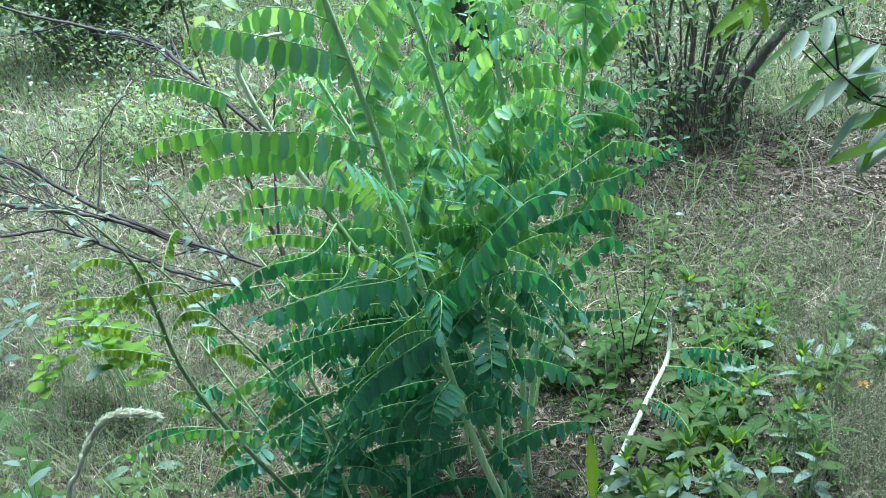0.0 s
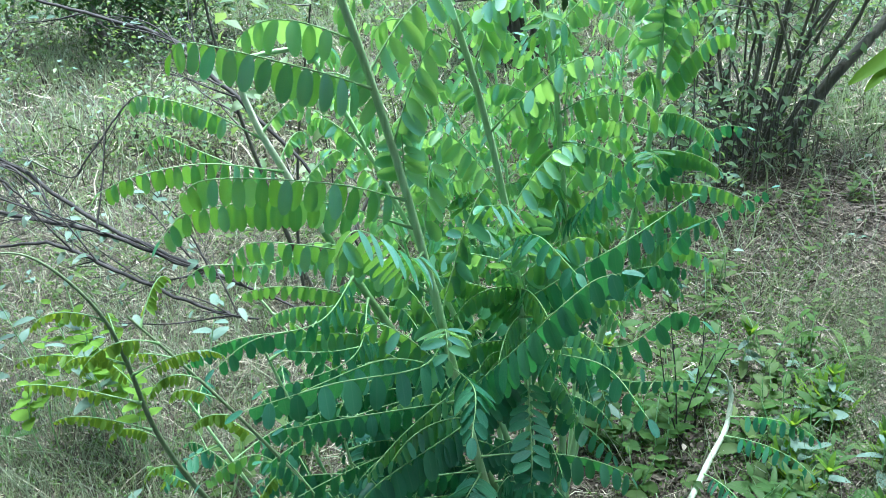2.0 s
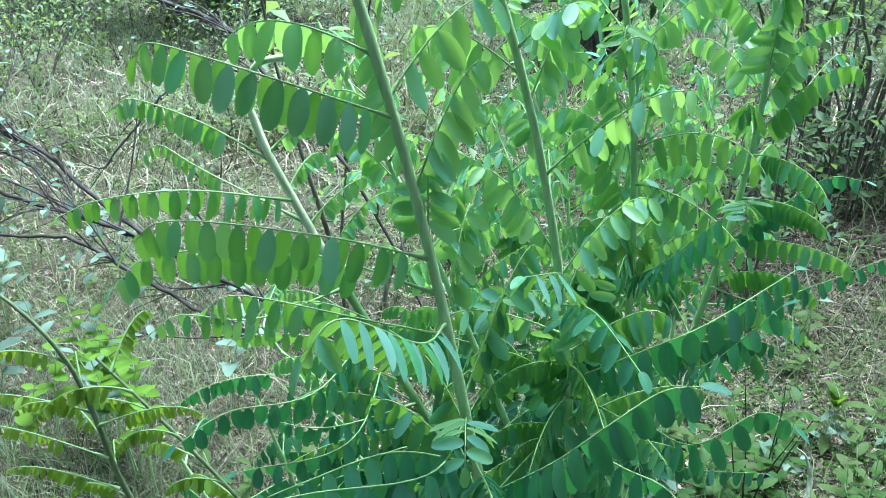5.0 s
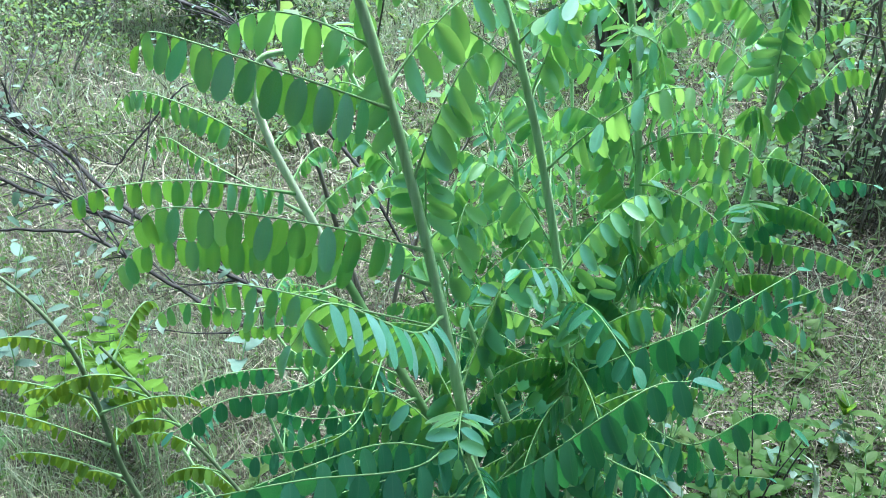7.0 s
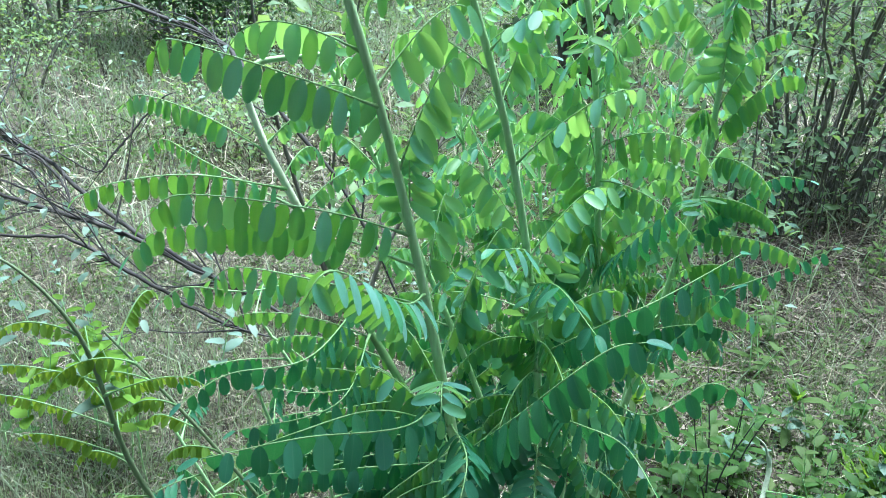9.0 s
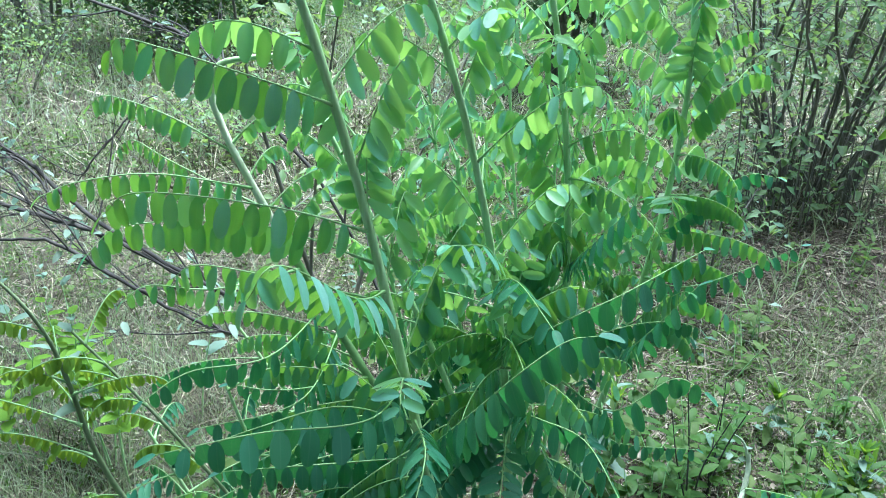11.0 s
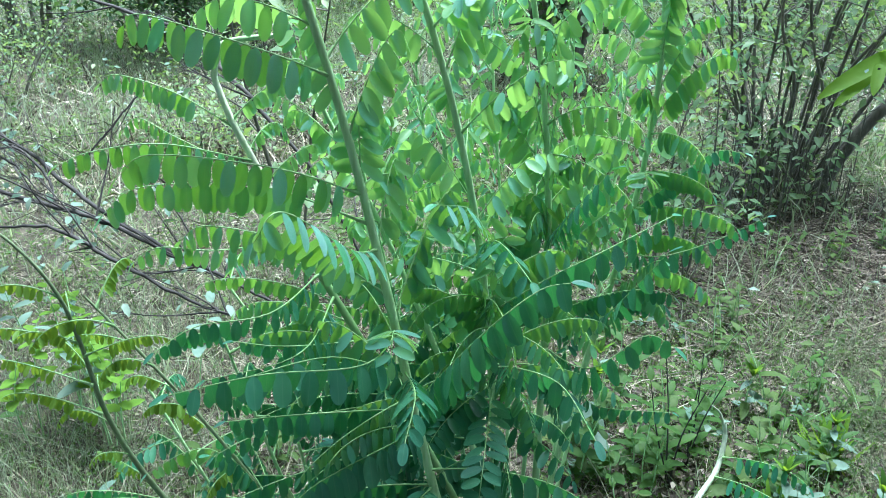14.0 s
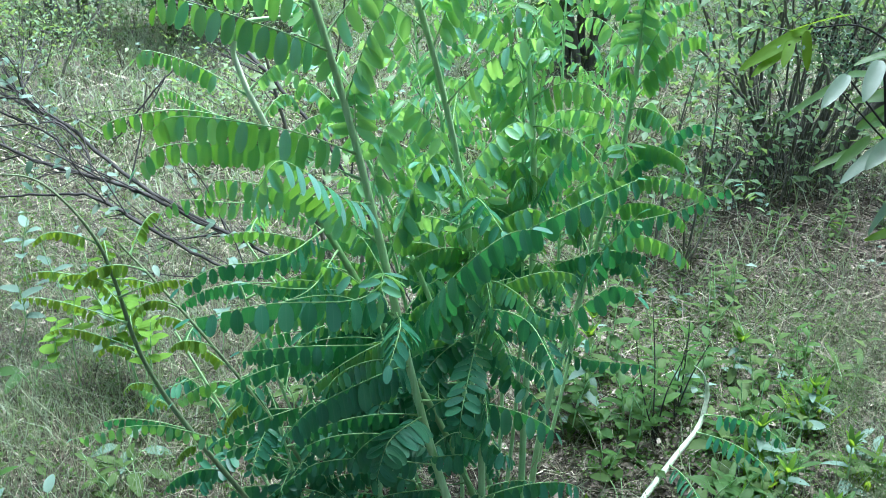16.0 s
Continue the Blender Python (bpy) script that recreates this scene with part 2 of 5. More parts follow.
def blade_shape(n, width, fold, droop, blunt, wave=0.0):
    """A leaf lying along x, length 1: n stations, three columns; width is half the breadth."""
    s = 0.5 - 0.5 * np.cos(np.linspace(0, np.pi, n))
    w = width * np.clip(1 - np.abs(2 * s ** blunt - 1) ** 2.3, 0, None) ** 0.62
    w[0], w[-1] = width * 0.12, width * 0.14
    z = -droop * s ** 2
    v = np.zeros((n, 3, 3))
    for k, side in enumerate((-1, 0, 1)):
        v[:, k, 0] = s
        v[:, k, 1] = side * w
        v[:, k, 2] = z + abs(side) * (fold * w + wave * np.sin(s * 9 + side) * width)
    i, j = np.meshgrid(np.arange(n - 1), np.arange(2), indexing="ij")
    f = np.stack([i * 3 + j, (i + 1) * 3 + j, (i + 1) * 3 + j + 1, i * 3 + j + 1], -1).reshape(-1, 4)
    return v.reshape(-1, 3), f


def spread(buf, shape, org, ax, nor, size, mat=0, wide=None):
    """Copies of a leaf shape into one mesh: at org, along ax, facing nor, of that size."""
    tv, tf = shape
    org, ax, nor = (np.asarray(a, float).reshape(-1, 3) for a in (org, ax, nor))
    n = len(org)
    ax = ax / (np.linalg.norm(ax, axis=1)[:, None] + 1e-12)
    y = np.cross(nor, ax)
    y /= np.linalg.norm(y, axis=1)[:, None] + 1e-12
    z = np.cross(ax, y)
    size = np.broadcast_to(np.asarray(size, float), (n,))
    wide = size if wide is None else np.broadcast_to(np.asarray(wide, float), (n,))
    v = org[:, None] + (tv[None, :, 0, None] * ax[:, None]) * size[:, None, None] + (tv[None, :, 1, None] * y[:, None]) * wide[:, None, None] + (tv[None, :, 2, None] * z[:, None]) * size[:, None, None]
    f = tf[None] + (np.arange(n) * len(tv))[:, None, None]
    buf.add(v, f, mat)


def ground_height(x, y):
    return 0.018 * np.sin(1.7 * x + 0.4) * np.cos(1.3 * y) + 0.012 * np.sin(3.1 * y + 2.2 * x) + 0.0 * x


def unit(a):
    a = np.asarray(a, float)
    return a / (np.linalg.norm(a, axis=-1, keepdims=True) + 1e-12)


# ---- ground ----
def ground_sheet():
    gx = np.concatenate([-np.geomspace(400, 6.2, 14), np.linspace(-6, 6, 121), np.geomspace(6.2, 400, 14)])
    gy = np.concatenate([-np.geomspace(400, 2.2, 14), np.linspace(-2, 12, 141), np.geomspace(12.3, 900, 16)])
    X, Y = np.meshgrid(gx, gy, indexing="ij")
    near = np.exp(-np.maximum(0, np.hypot(X, Y - 5) - 8) / 4)
    Z = ground_height(X, Y) * near + 0.006 * near * np.sin(17 * X + 3 * np.sin(9 * Y)) * np.sin(15 * Y + 2 * X)
    n, m = X.shape
    i, j = np.meshgrid(np.arange(n - 1), np.arange(m - 1), indexing="ij")
    f = np.stack([i * m + j, (i + 1) * m + j, (i + 1) * m + j + 1, i * m + j + 1], -1)
    b = Buf().add(np.stack([X, Y, Z], -1), f)
    return tagged(new("ground", b.mesh("ground", [m_soil])), "brown soil with dry straw and trodden litter", "ground", kind="structure")


ground_sheet()


def patch(x, y, k=0.0):
    """Slow blotches in 0..1 by which the ground cover thins and thickens."""
    return 0.5 + 0.25 * np.sin(2.3 * x + 1.1 * y + k) + 0.25 * np.sin(3.7 * y - 1.9 * x + 2 * k + np.sin(5 * x + k))


def scatter(n, near=0.5, far=16.0, power=1.0):
    """Points all over the clearing: thickest in the strip ahead, thinning out softly to the sides and with distance."""
    r = near + (far - near) * rng.random(n) ** power
    a = np.where(rng.random(n) < 0.8, rng.normal(0, 0.42, n), rng.uniform(-np.pi, np.pi, n))
    return 0.1 + r * np.sin(a), r * np.cos(a)


def strands(buf, x, y, length, tilt, width, mat=0, lift=0.0, sag=0.3):
    """Thin bent ribbons standing or lying on the ground."""
    n = len(x)
    z = ground_height(x, y) + lift
    az = rng.uniform(0, 2 * np.pi, n)
    d = np.stack([np.cos(az) * np.sin(tilt), np.sin(az) * np.sin(tilt), np.cos(tilt)], -1)
    p0 = np.stack([x, y, z], -1)
    p1 = p0 + d * (length * 0.5)[:, None]
    d2 = unit(d + np.stack([rng.normal(0, sag, n), rng.normal(0, sag, n), -np.abs(rng.normal(0, sag, n))], -1))
    p2 = p1 + d2 * (length * 0.5)[:, None]
    floor_z = ground_height(p2[:, 0], p2[:, 1]) + 0.003
    p2[:, 2] = np.maximum(p2[:, 2], floor_z)
    p1[:, 2] = np.maximum(p1[:, 2], floor_z)
    s = unit(np.cross(d, np.stack([rng.normal(size=n), rng.normal(size=n), rng.normal(size=n)], -1)))
    w = width[:, None] * s
    v = np.stack([p0 - w, p0 + w, p1 - 0.8 * w, p1 + 0.8 * w, p2 - 0.25 * w, p2 + 0.25 * w], 1)
    tf = np.array([[0, 1, 3, 2], [2, 3, 5, 4]])
    f = tf[None] + (np.arange(n) * 6)[:, None, None]
    buf.add(v, f, mat)


def bare_soil(x, y):
    """The brown, grassless ground at the foot of the grey shrub."""
    return np.exp(-((x - 1.75) / 0.95) ** 2 - ((y - 3.3) / 0.6) ** 2)


def trodden(x, y):
    """The darker strip of old litter beside the shrub's foot."""
    return np.exp(-((x - 0.75) / 0.5) ** 2 - ((y - 1.85) / 0.55) ** 2)


def ground_cover():
    b = Buf()
    for count, near, far_end, power, lo, hi, wide, flat in ((105000, 0.6, 4.5, 1.0, 0.012, 0.055, 0.8, 30), (26000, 0.6, 7.0, 1.2, 0.06, 0.2, 1.0, 30), (60000, 1.7, 3.4, 0.9, 0.015, 0.07, 0.85, 34), (72000, 4.0, 12.0, 1.1, 0.06, 0.24, 1.9, 38)):
        x, y = scatter(count, near, far_end, power)
        keep = rng.random(len(x)) < (0.45 + 0.55 * patch(x, y)) * (1 - 0.4 * bare_soil(x, y)) * (1 - 0.75 * trodden(x, y))
        x, y = x[keep], y[keep]
        n, far = len(x), np.hypot(x, y)
        strands(b, x, y, rng.uniform(lo, hi, n), np.radians(90 - np.abs(rng.normal(0, flat, n))), rng.uniform(0.00042, 0.00125, n) * wide * (0.6 + 0.35 * far), lift=rng.uniform(0, 0.022, n))
    for cx, cy, sx, sy, n in ((1.4, 2.45, 0.3, 0.22, 2600), (1.75, 2.75, 0.3, 0.2, 1800), (-1.45, 2.6, 0.35, 0.35, 2600), (-1.2, 1.75, 0.3, 0.25, 900), (-1.7, 3.6, 0.5, 0.5, 3200)):
        x, y = rng.normal(cx, sx, n), rng.normal(cy, sy, n)
        strands(b, x, y, rng.uniform(0.03, 0.12, n), np.radians(rng.uniform(30, 85, n)), rng.uniform(0.0004, 0.001, n))
    stuff("dry_grass", b, [m_straw], "pale dry straw lying matted over the soil", "dry grass")
    b = Buf()
    x, y = scatter(85000, near=0.9, power=1.1)
    far = np.hypot(x, y)
    keep = rng.random(len(x)) < np.clip(0.06 + 0.7 * patch(x, y, 2.0) ** 1.5 + 0.09 * (far - 3), 0, 1) * (1 - 0.6 * bare_soil(x, y))
    x, y, far = x[keep], y[keep], far[keep]
    n = len(x)
    strands(b, x, y, rng.uniform(0.05, 0.2, n) * (0.5 + 0.5 * patch(x, y, 2.0)) * (0.8 + 0.1 * far), np.radians(rng.uniform(3, 50, n)), rng.uniform(0.0008, 0.002, n) * (0.6 + 0.3 * far), sag=0.35)
    x, y = np.concatenate([rng.normal(-2.2, 0.9, 1800), rng.normal(0.5, 1.6, 1400), rng.normal(2.3, 0.5, 1800)]), np.concatenate([rng.normal(5.2, 0.9, 1800), rng.normal(6.4, 1.0, 1400), rng.normal(4.1, 0.6, 1800)])
    keep = rng.random(len(x)) < patch(x * 2, y * 2, 0.7)
    x, y = x[keep], y[keep]
    strands(b, x, y, rng.uniform(0.12, 0.36, len(x)), np.radians(rng.uniform(0, 35, len(x))), rng.uniform(0.001, 0.003, len(x)), sag=0.35)
    x, y = scatter(90000, near=0.8, far=5.0, power=0.9)
    keep = rng.random(len(x)) < (0.25 + 0.75 * patch(x, y, 5.0)) * (1 - 0.6 * bare_soil(x, y)) * (1 - 0.6 * trodden(x, y))
    x, y = x[keep], y[keep]
    strands(b, x, y, rng.uniform(0.015, 0.06, len(x)), np.radians(rng.uniform(5, 80, len(x))), rng.uniform(0.0005, 0.0013, len(x)))
    x, y = rng.normal(-0.95, 0.4, 7000), rng.normal(1.85, 0.5, 7000)
    keep = (y > 0.9) & (rng.random(7000) < 0.35 + 0.65 * patch(x * 1.5, y * 1.5, 1.3))
    x, y = x[keep], y[keep]
    strands(b, x, y, rng.uniform(0.04, 0.2, len(x)), np.radians(rng.uniform(0, 45, len(x))), rng.uniform(0.0004, 0.0011, len(x)), sag=0.3)
    stuff("green_grass", b, [m_grass], "thin green grass blades growing through straw", "grass")
    b = Buf()
    shape = blade_shape(3, 0.34, 0.4, 0.3, 0.9)
    x, y = scatter(20000, power=1.1)
    x = np.concatenate([x, rng.normal(1.7, 0.75, 16000), rng.normal(0.65, 0.35, 6500)])
    y = np.concatenate([y, rng.normal(3.3, 0.5, 16000), rng.normal(1.95, 0.42, 6500)])
    n = len(x)
    az = rng.uniform(0, 2 * np.pi, n)
    nor = unit(np.stack([rng.normal(0, 0.6, n), rng.normal(0, 0.6, n), np.ones(n)], -1))
    spread(b, shape, np.stack([x, y, ground_height(x, y) + rng.uniform(0.004, 0.025, n)], -1), np.stack([np.cos(az), np.sin(az), rng.normal(0, 0.3, n)], -1), nor, rng.uniform(0.008, 0.032, n))
    x, y = rng.normal(1.7, 0.8, 5000), rng.normal(3.35, 0.5, 5000)
    strands(b, x, y, rng.uniform(0.05, 0.3, 5000), np.radians(rng.uniform(62, 90, 5000)), rng.uniform(0.0008, 0.0022, 5000), lift=0.02)
    x, y = scatter(60000, near=0.7, far=2.2, power=0.9)
    x, y = x[x < 0.55], y[x < 0.55]
    strands(b, x, y, rng.uniform(0.008, 0.045, len(x)), np.radians(rng.uniform(55, 90, len(x))), rng.uniform(0.0004, 0.0014, len(x)), lift=0.012)
    stuff("leaf_litter", b, [m_litter], "brown curled dead leaves scattered on soil", "leaf litter")


ground_cover()


def herb_carpet():
    """Countless small weeds: short stalks with a few small leaves each."""
    shape = blade_shape(3, 0.3, 0.3, 0.3, 0.85)
    b = Buf()
    x, y = scatter(13000, near=1.3, power=0.8)
    far = np.hypot(x, y)
    keep = rng.random(len(x)) < np.clip(0.05 + 0.5 * patch(x, y, 4.0) ** 1.5 + 0.1 * (far - 3), 0, 1)
    x, y, far = x[keep], y[keep], far[keep]
    n = len(x)
    tall = (0.4 + patch(x, y, 1.0)) * (0.6 + 0.16 * far)
    tone = (rng.random(n) < 0.14).astype(int)
    for k in range(7):
        az = rng.uniform(0, 2 * np.pi, n)
        h = rng.uniform(0.01, 0.15, n) * tall
        ax = np.stack([np.cos(az), np.sin(az), rng.uniform(0.0, 0.8, n)], -1)
        org = np.stack([x + rng.normal(0, 0.015, n), y + rng.normal(0, 0.015, n), ground_height(x, y) + h], -1)
        nor = np.stack([rng.normal(0, 0.3, n), rng.normal(0, 0.3, n), np.ones(n)], -1)
        size = rng.uniform(0.014, 0.045, n) * (0.8 + 0.07 * far)
        for c in (0, 1):
            q = tone == c
            spread(b, shape, org[q], ax[q], nor[q], size[q], c)
    strands(b, x, y, rng.uniform(0.06, 0.18, n) * tall, np.radians(rng.uniform(0, 20, n)), np.full(n, 0.0015))
    stuff("small_weeds", b, [m_herb, m_herb_pale], "low green weeds scattered among dry grass", "weeds")


herb_carpet()


def speckled_weeds():
    """Tiny-leaved creeping weeds: thin runners with countless leaves of a few millimetres."""
    r = np.random.default_rng(19)
    shape = blade_shape(3, 0.36, 0.25, 0.2, 0.9)
    b = Buf()
    x, y = scatter(80000, near=0.9, far=5.5, power=0.95)
    keep = r.random(len(x)) < np.clip(0.16 + 0.9 * patch(x, y, 3.3) ** 1.6, 0, 1) * (1 - 0.9 * bare_soil(x, y))
    x, y = x[keep], y[keep]
    n = len(x)
    tone = np.where(r.random(n) < 0.3, 1, np.where(r.random(n) < 0.2, 2, 0))
    for k in range(3):
        az = r.uniform(0, 2 * np.pi, n)
        org = np.stack([x + r.normal(0, 0.008, n), y + r.normal(0, 0.008, n), ground_height(x, y) + r.uniform(0.005, 0.08, n) * (0.3 + patch(x, y, 1.7))], -1)
        ax = np.stack([np.cos(az), np.sin(az), r.normal(0.2, 0.5, n)], -1)
        nor = np.stack([r.normal(0, 0.5, n), r.normal(0, 0.5, n), np.ones(n)], -1)
        size = r.uniform(0.004, 0.011, n) * (0.7 + 0.25 * np.hypot(x, y))
        for c in range(3):
            q = tone == c
            spread(b, shape, org[q], ax[q], nor[q], size[q], c)
    strands(b, x, y, r.uniform(0.03, 0.08, n), np.radians(r.uniform(10, 70, n)), np.full(n, 0.0005), 0)
    stuff("creeping_weeds", b, [m_herb, m_herb_bright, m_seed], "tiny-leaved creeping weeds over dark soil", "weeds")


speckled_weeds()


def far_woods():
    """Unseen trees added round the clearing to block sky light: trunks and clumped leaf masses, low towards the open
    side ahead.
    """
    r = np.random.default_rng(17)
    b = Buf()
    shape = blade_shape(3, 0.35, 0.2, 0.2, 0.9)
    for k in range(70):
        a = r.uniform(-np.pi, np.pi)
        ahead = abs(a) < 0.75
        d = r.uniform(22, 32) if ahead else r.uniform(9, 20)
        x, y = d * math.sin(a), 2 + d * math.cos(a)
        h = r.uniform(3, 5) if ahead else r.uniform(7, 12)
        trunk = smooth_line([(x, y, -0.1), (x + r.normal(0, 0.3), y, h * 0.4), (x + r.normal(0, 0.6), y + r.normal(0, 0.5), h * 0.85)], 8)
        tube(b, trunk, np.linspace(0.16, 0.05, 8), 7, 1)
        m = 260
        c = np.stack([r.normal(0, h * 0.18, 14), r.normal(0, h * 0.18, 14), r.uniform(0.25, 1.0, 14) * h], -1)
        o = c[r.integers(0, 14, m)] + r.normal(0, 0.5, (m, 3)) + [x, y, 0]
        o[:, 2] = np.maximum(o[:, 2], 0.3)
        spread(b, shape, o, r.normal(0, 1, (m, 3)), r.normal(0, 0.5, (m, 3)) + [0, 0, 1], r.uniform(0.35, 0.7, m), 2 if ahead else 0)
    # nearer unseen trees behind and beside the camera, added to shade the foreground
    for x, y, h, w in ((-4.5, -3.0, 8.0, 2.2), (-1.7, -1.7, 9.0, 2.2), (1.8, -1.5, 8.5, 2.2), (4.6, -2.6, 8.0, 2.2), (-6.0, 0.5, 7.5, 2.0), (6.2, 0.8, 8.0, 2.0)):
        trunk = smooth_line([(x, y, -0.1), (x + r.normal(0, 0.2), y, h * 0.4), (x + r.normal(0, 0.4), y + 0.5, h * 0.9)], 10)
        tube(b, trunk, np.linspace(0.17, 0.06, 10), 8, 1)
        m = 4300
        c = np.stack([r.normal(0, w * 0.6, 60), r.normal(0.5, w * 0.6, 60), r.uniform(0.36, 1.0, 60) * h], -1)
        o = c[r.integers(0, 60, m)] + r.normal(0, 0.45, (m, 3)) + [x, y, 0]
        spread(b, shape, o, r.normal(0, 1, (m, 3)), r.normal(0, 0.5, (m, 3)) + [0, 0, 1], r.uniform(0.2, 0.4, m), 0)
    stuff("far_woods", b, [m_dark_leaf, m_bark, m_shrub], "unseen dark green trees added round the clearing to block sky light", "woods")


far_woods()


# ---- the tall pea shrub ----
def leaflet_shape(n, width, fold, droop, lean=1.0):
    """An oblong leaflet lying along x, length 1, round at both ends; lean moves its widest part towards the tip."""
    s = 0.5 - 0.5 * np.cos(np.linspace(0, np.pi, n))
    w = width * np.sqrt(np.clip(1 - np.abs(2 * s ** lean - 1) ** 2.5, 0, None))
    w[0], w[-1] = width * 0.1, width * 0.22
    v = np.zeros((n, 5, 3))
    for k, side in enumerate((-1, -0.55, 0, 0.55, 1)):
        v[:, k, 0] = s
        v[:, k, 1] = side * w
        v[:, k, 2] = fold * w * abs(side) ** 1.5 - droop * s ** 2
    i, j = np.meshgrid(np.arange(n - 1), np.arange(4), indexing="ij")
    f = np.stack([i * 5 + j, (i + 1) * 5 + j, (i + 1) * 5 + j + 1, i * 5 + j + 1], -1).reshape(-1, 4)
    return v.reshape(-1, 3), f


LEAFLETS = [leaflet_shape(8, (0.205, 0.218, 0.212)[k], (0.22, 0.36, 0.12)[k], (0.1, 0.18, 0.03)[k], (1.08, 1.0, 1.12)[k]) for k in range(3)]
BROAD_LEAFLETS = [leaflet_shape(8, 0.255 + 0.012 * k, (0.2, 0.3, 0.12)[k], (0.08, 0.15, 0.04)[k], (1.05, 1.0, 1.1)[k]) for k in range(3)]
ROUND_LEAFLETS = [leaflet_shape(7, 0.25 + 0.02 * k, 0.15, (0.06, 0.14, 0.1)[k], 1.1) for k in range(3)]
SMALL_LEAFLET = leaflet_shape(5, 0.24, 0.3, 0.1)


def leaf_curve(base, tip, rise, hang, n=24):
    """The leaf stalk's arc: it leaves the stem, rises and lets its tip hang."""
    base, tip = np.asarray(base, float), np.asarray(tip, float)
    up = np.array([0, 0, 1.0])
    c1, c2 = base + (tip - base) * 0.36 + up * rise, base + (tip - base) * 0.8 + up * (rise * 0.5 + hang * 0.75)
    t = np.linspace(0, 1, n)[:, None]
    return (1 - t) ** 3 * base + 3 * t * (1 - t) ** 2 * c1 + 3 * t * t * (1 - t) * c2 + t ** 3 * tip


def leaflet_places(p, pairs, size, fold, bare, curl, r, loose=0.0):
    """Where the leaflets of one leaf sit: origin, axis, face normal and length."""
    seg = np.r_[0, np.cumsum(np.linalg.norm(np.diff(p, axis=0), axis=1))]
    tan, _, _ = frames_along(p)
    out = []
    for k in range(pairs + 1):
        f = bare + (1 - bare) * k / pairs
        d = f * seg[-1]
        o = np.array([np.interp(d, seg, p[:, c]) for c in range(3)])
        t = unit(np.array([np.interp(d, seg, tan[:, c]) for c in range(3)]))
        side = np.cross(t, [0, 0, 1.0])
        side = unit(side) if np.linalg.norm(side) > 0.15 else np.array([1.0, 0, 0])
        up = unit(np.cross(side, t))
        grow = size * (0.78 + 0.3 * math.sin(math.pi * min(1, 0.15 + f * 0.8))) * (1 - curl * f ** 2)
        if k == pairs:
            out.append((o, unit(t - 0.3 * up), up, grow * 0.9))
            continue
        half = 0.5 * (1 - bare) / pairs * seg[-1]
        for sgn in (-1, 1):
            oo = o + t * half * (0.5 + 0.5 * sgn) + sgn * side * 0.001
            a = radians(fold + r.normal(2, 6 + 13 * loose))
            d3 = unit(sgn * side * math.cos(a) - (0.35 * up + [0, 0, 0.65]) * math.sin(a) + t * (0.08 + 0.25 * curl + r.normal(0, 0.07 + 0.08 * loose)))
            nor = unit(up * math.cos(a) + sgn * side * math.sin(a) + r.normal(0, 0.06 + 0.25 * loose, 3))
            out.append((oo, d3, nor, grow * r.uniform(0.93 - 0.1 * loose, 1.05)))
    return out


def pinnate_leaf(plant, base, tip, rise=0.03, hang=0.03, pairs=10, size=0.04, fold=58, bare=0.2, curl=0.25, single=False, young=False, r=rng, loose=0.0, via=(), mature_shade=False, mat=None):
    """One feathered leaf under the plant. single: each leaflet is an object of its own. via: places its stalk bends through."""
    p = smooth_line([base, *via, tip], 24) if via else leaf_curve(base, tip, rise, hang)
    b = Buf()
    tube(b, p, np.linspace(0.0013, 0.0005, len(p)), 5)
    tube(b, p[:3], [0.003, 0.0023, 0.0015], 6)
    places = leaflet_places(p, pairs, size, fold, bare, curl, r, loose)
    if single:
        leaf = part("leaf", b, [m_rachis], plant)
        leaf["base"] = plant["base"]
        bs = Vector(plant["base"])
        for o, ax, nor, s in places:
            ax, y = Vector(ax), Vector(nor).cross(Vector(ax)).normalized()
            z = ax.cross(y)
            ob = new("leaflet", LEAFLET_MESH[int(r.integers(3)) + (3 if mature_shade else 0)])
            ob.parent = leaf
            m3 = Matrix((ax, y, z)).transposed().to_4x4()
            ob.matrix_local = Matrix.Translation(Vector(o) - bs) @ m3 @ Matrix.Diagonal((s, s, s, 1))
        return leaf
    o, ax, nor, s = (np.array(c) for c in zip(*places))
    kinds = r.integers(0, 3, len(o))
    for k in range(3):
        q = kinds == k
        if q.any():
            spread(b, SMALL_LEAFLET if size < 0.026 else (ROUND_LEAFLETS if loose > 0.9 else LEAFLETS)[k], o[q], ax[q], nor[q], s[q], 1)
    return part("leaf", b, [m_rachis, mat or (m_young if young else m_leaf_old_shade)], plant)


LEAFLET_MESH = [Buf().add(*shape).mesh("leaflet", [m]) for m, shapes in ((m_leaflet, LEAFLETS), (m_mature_shade, BROAD_LEAFLETS)) for shape in shapes]


def cubic_stem(a, b, c, d, y0, y1):
    return lambda z: np.array([a + b * z + c * z * z + d * z ** 3, y0 + y1 * z, z])


def grow_stem(plant, at, z0, z1, r0, r1, mat=None, label=""):
    p = np.array([at(z) for z in np.linspace(z0, z1, 30)])
    nodes_ = np.abs(np.sin(np.linspace(0, 1, 30) * 40)) ** 8
    b = Buf()
    tube(b, p, np.linspace(r0, r1, 30) * (1 + 0.12 * nodes_), 10, 0, 0.05)
    return part("stem", b, [mat or m_stem], plant, label)


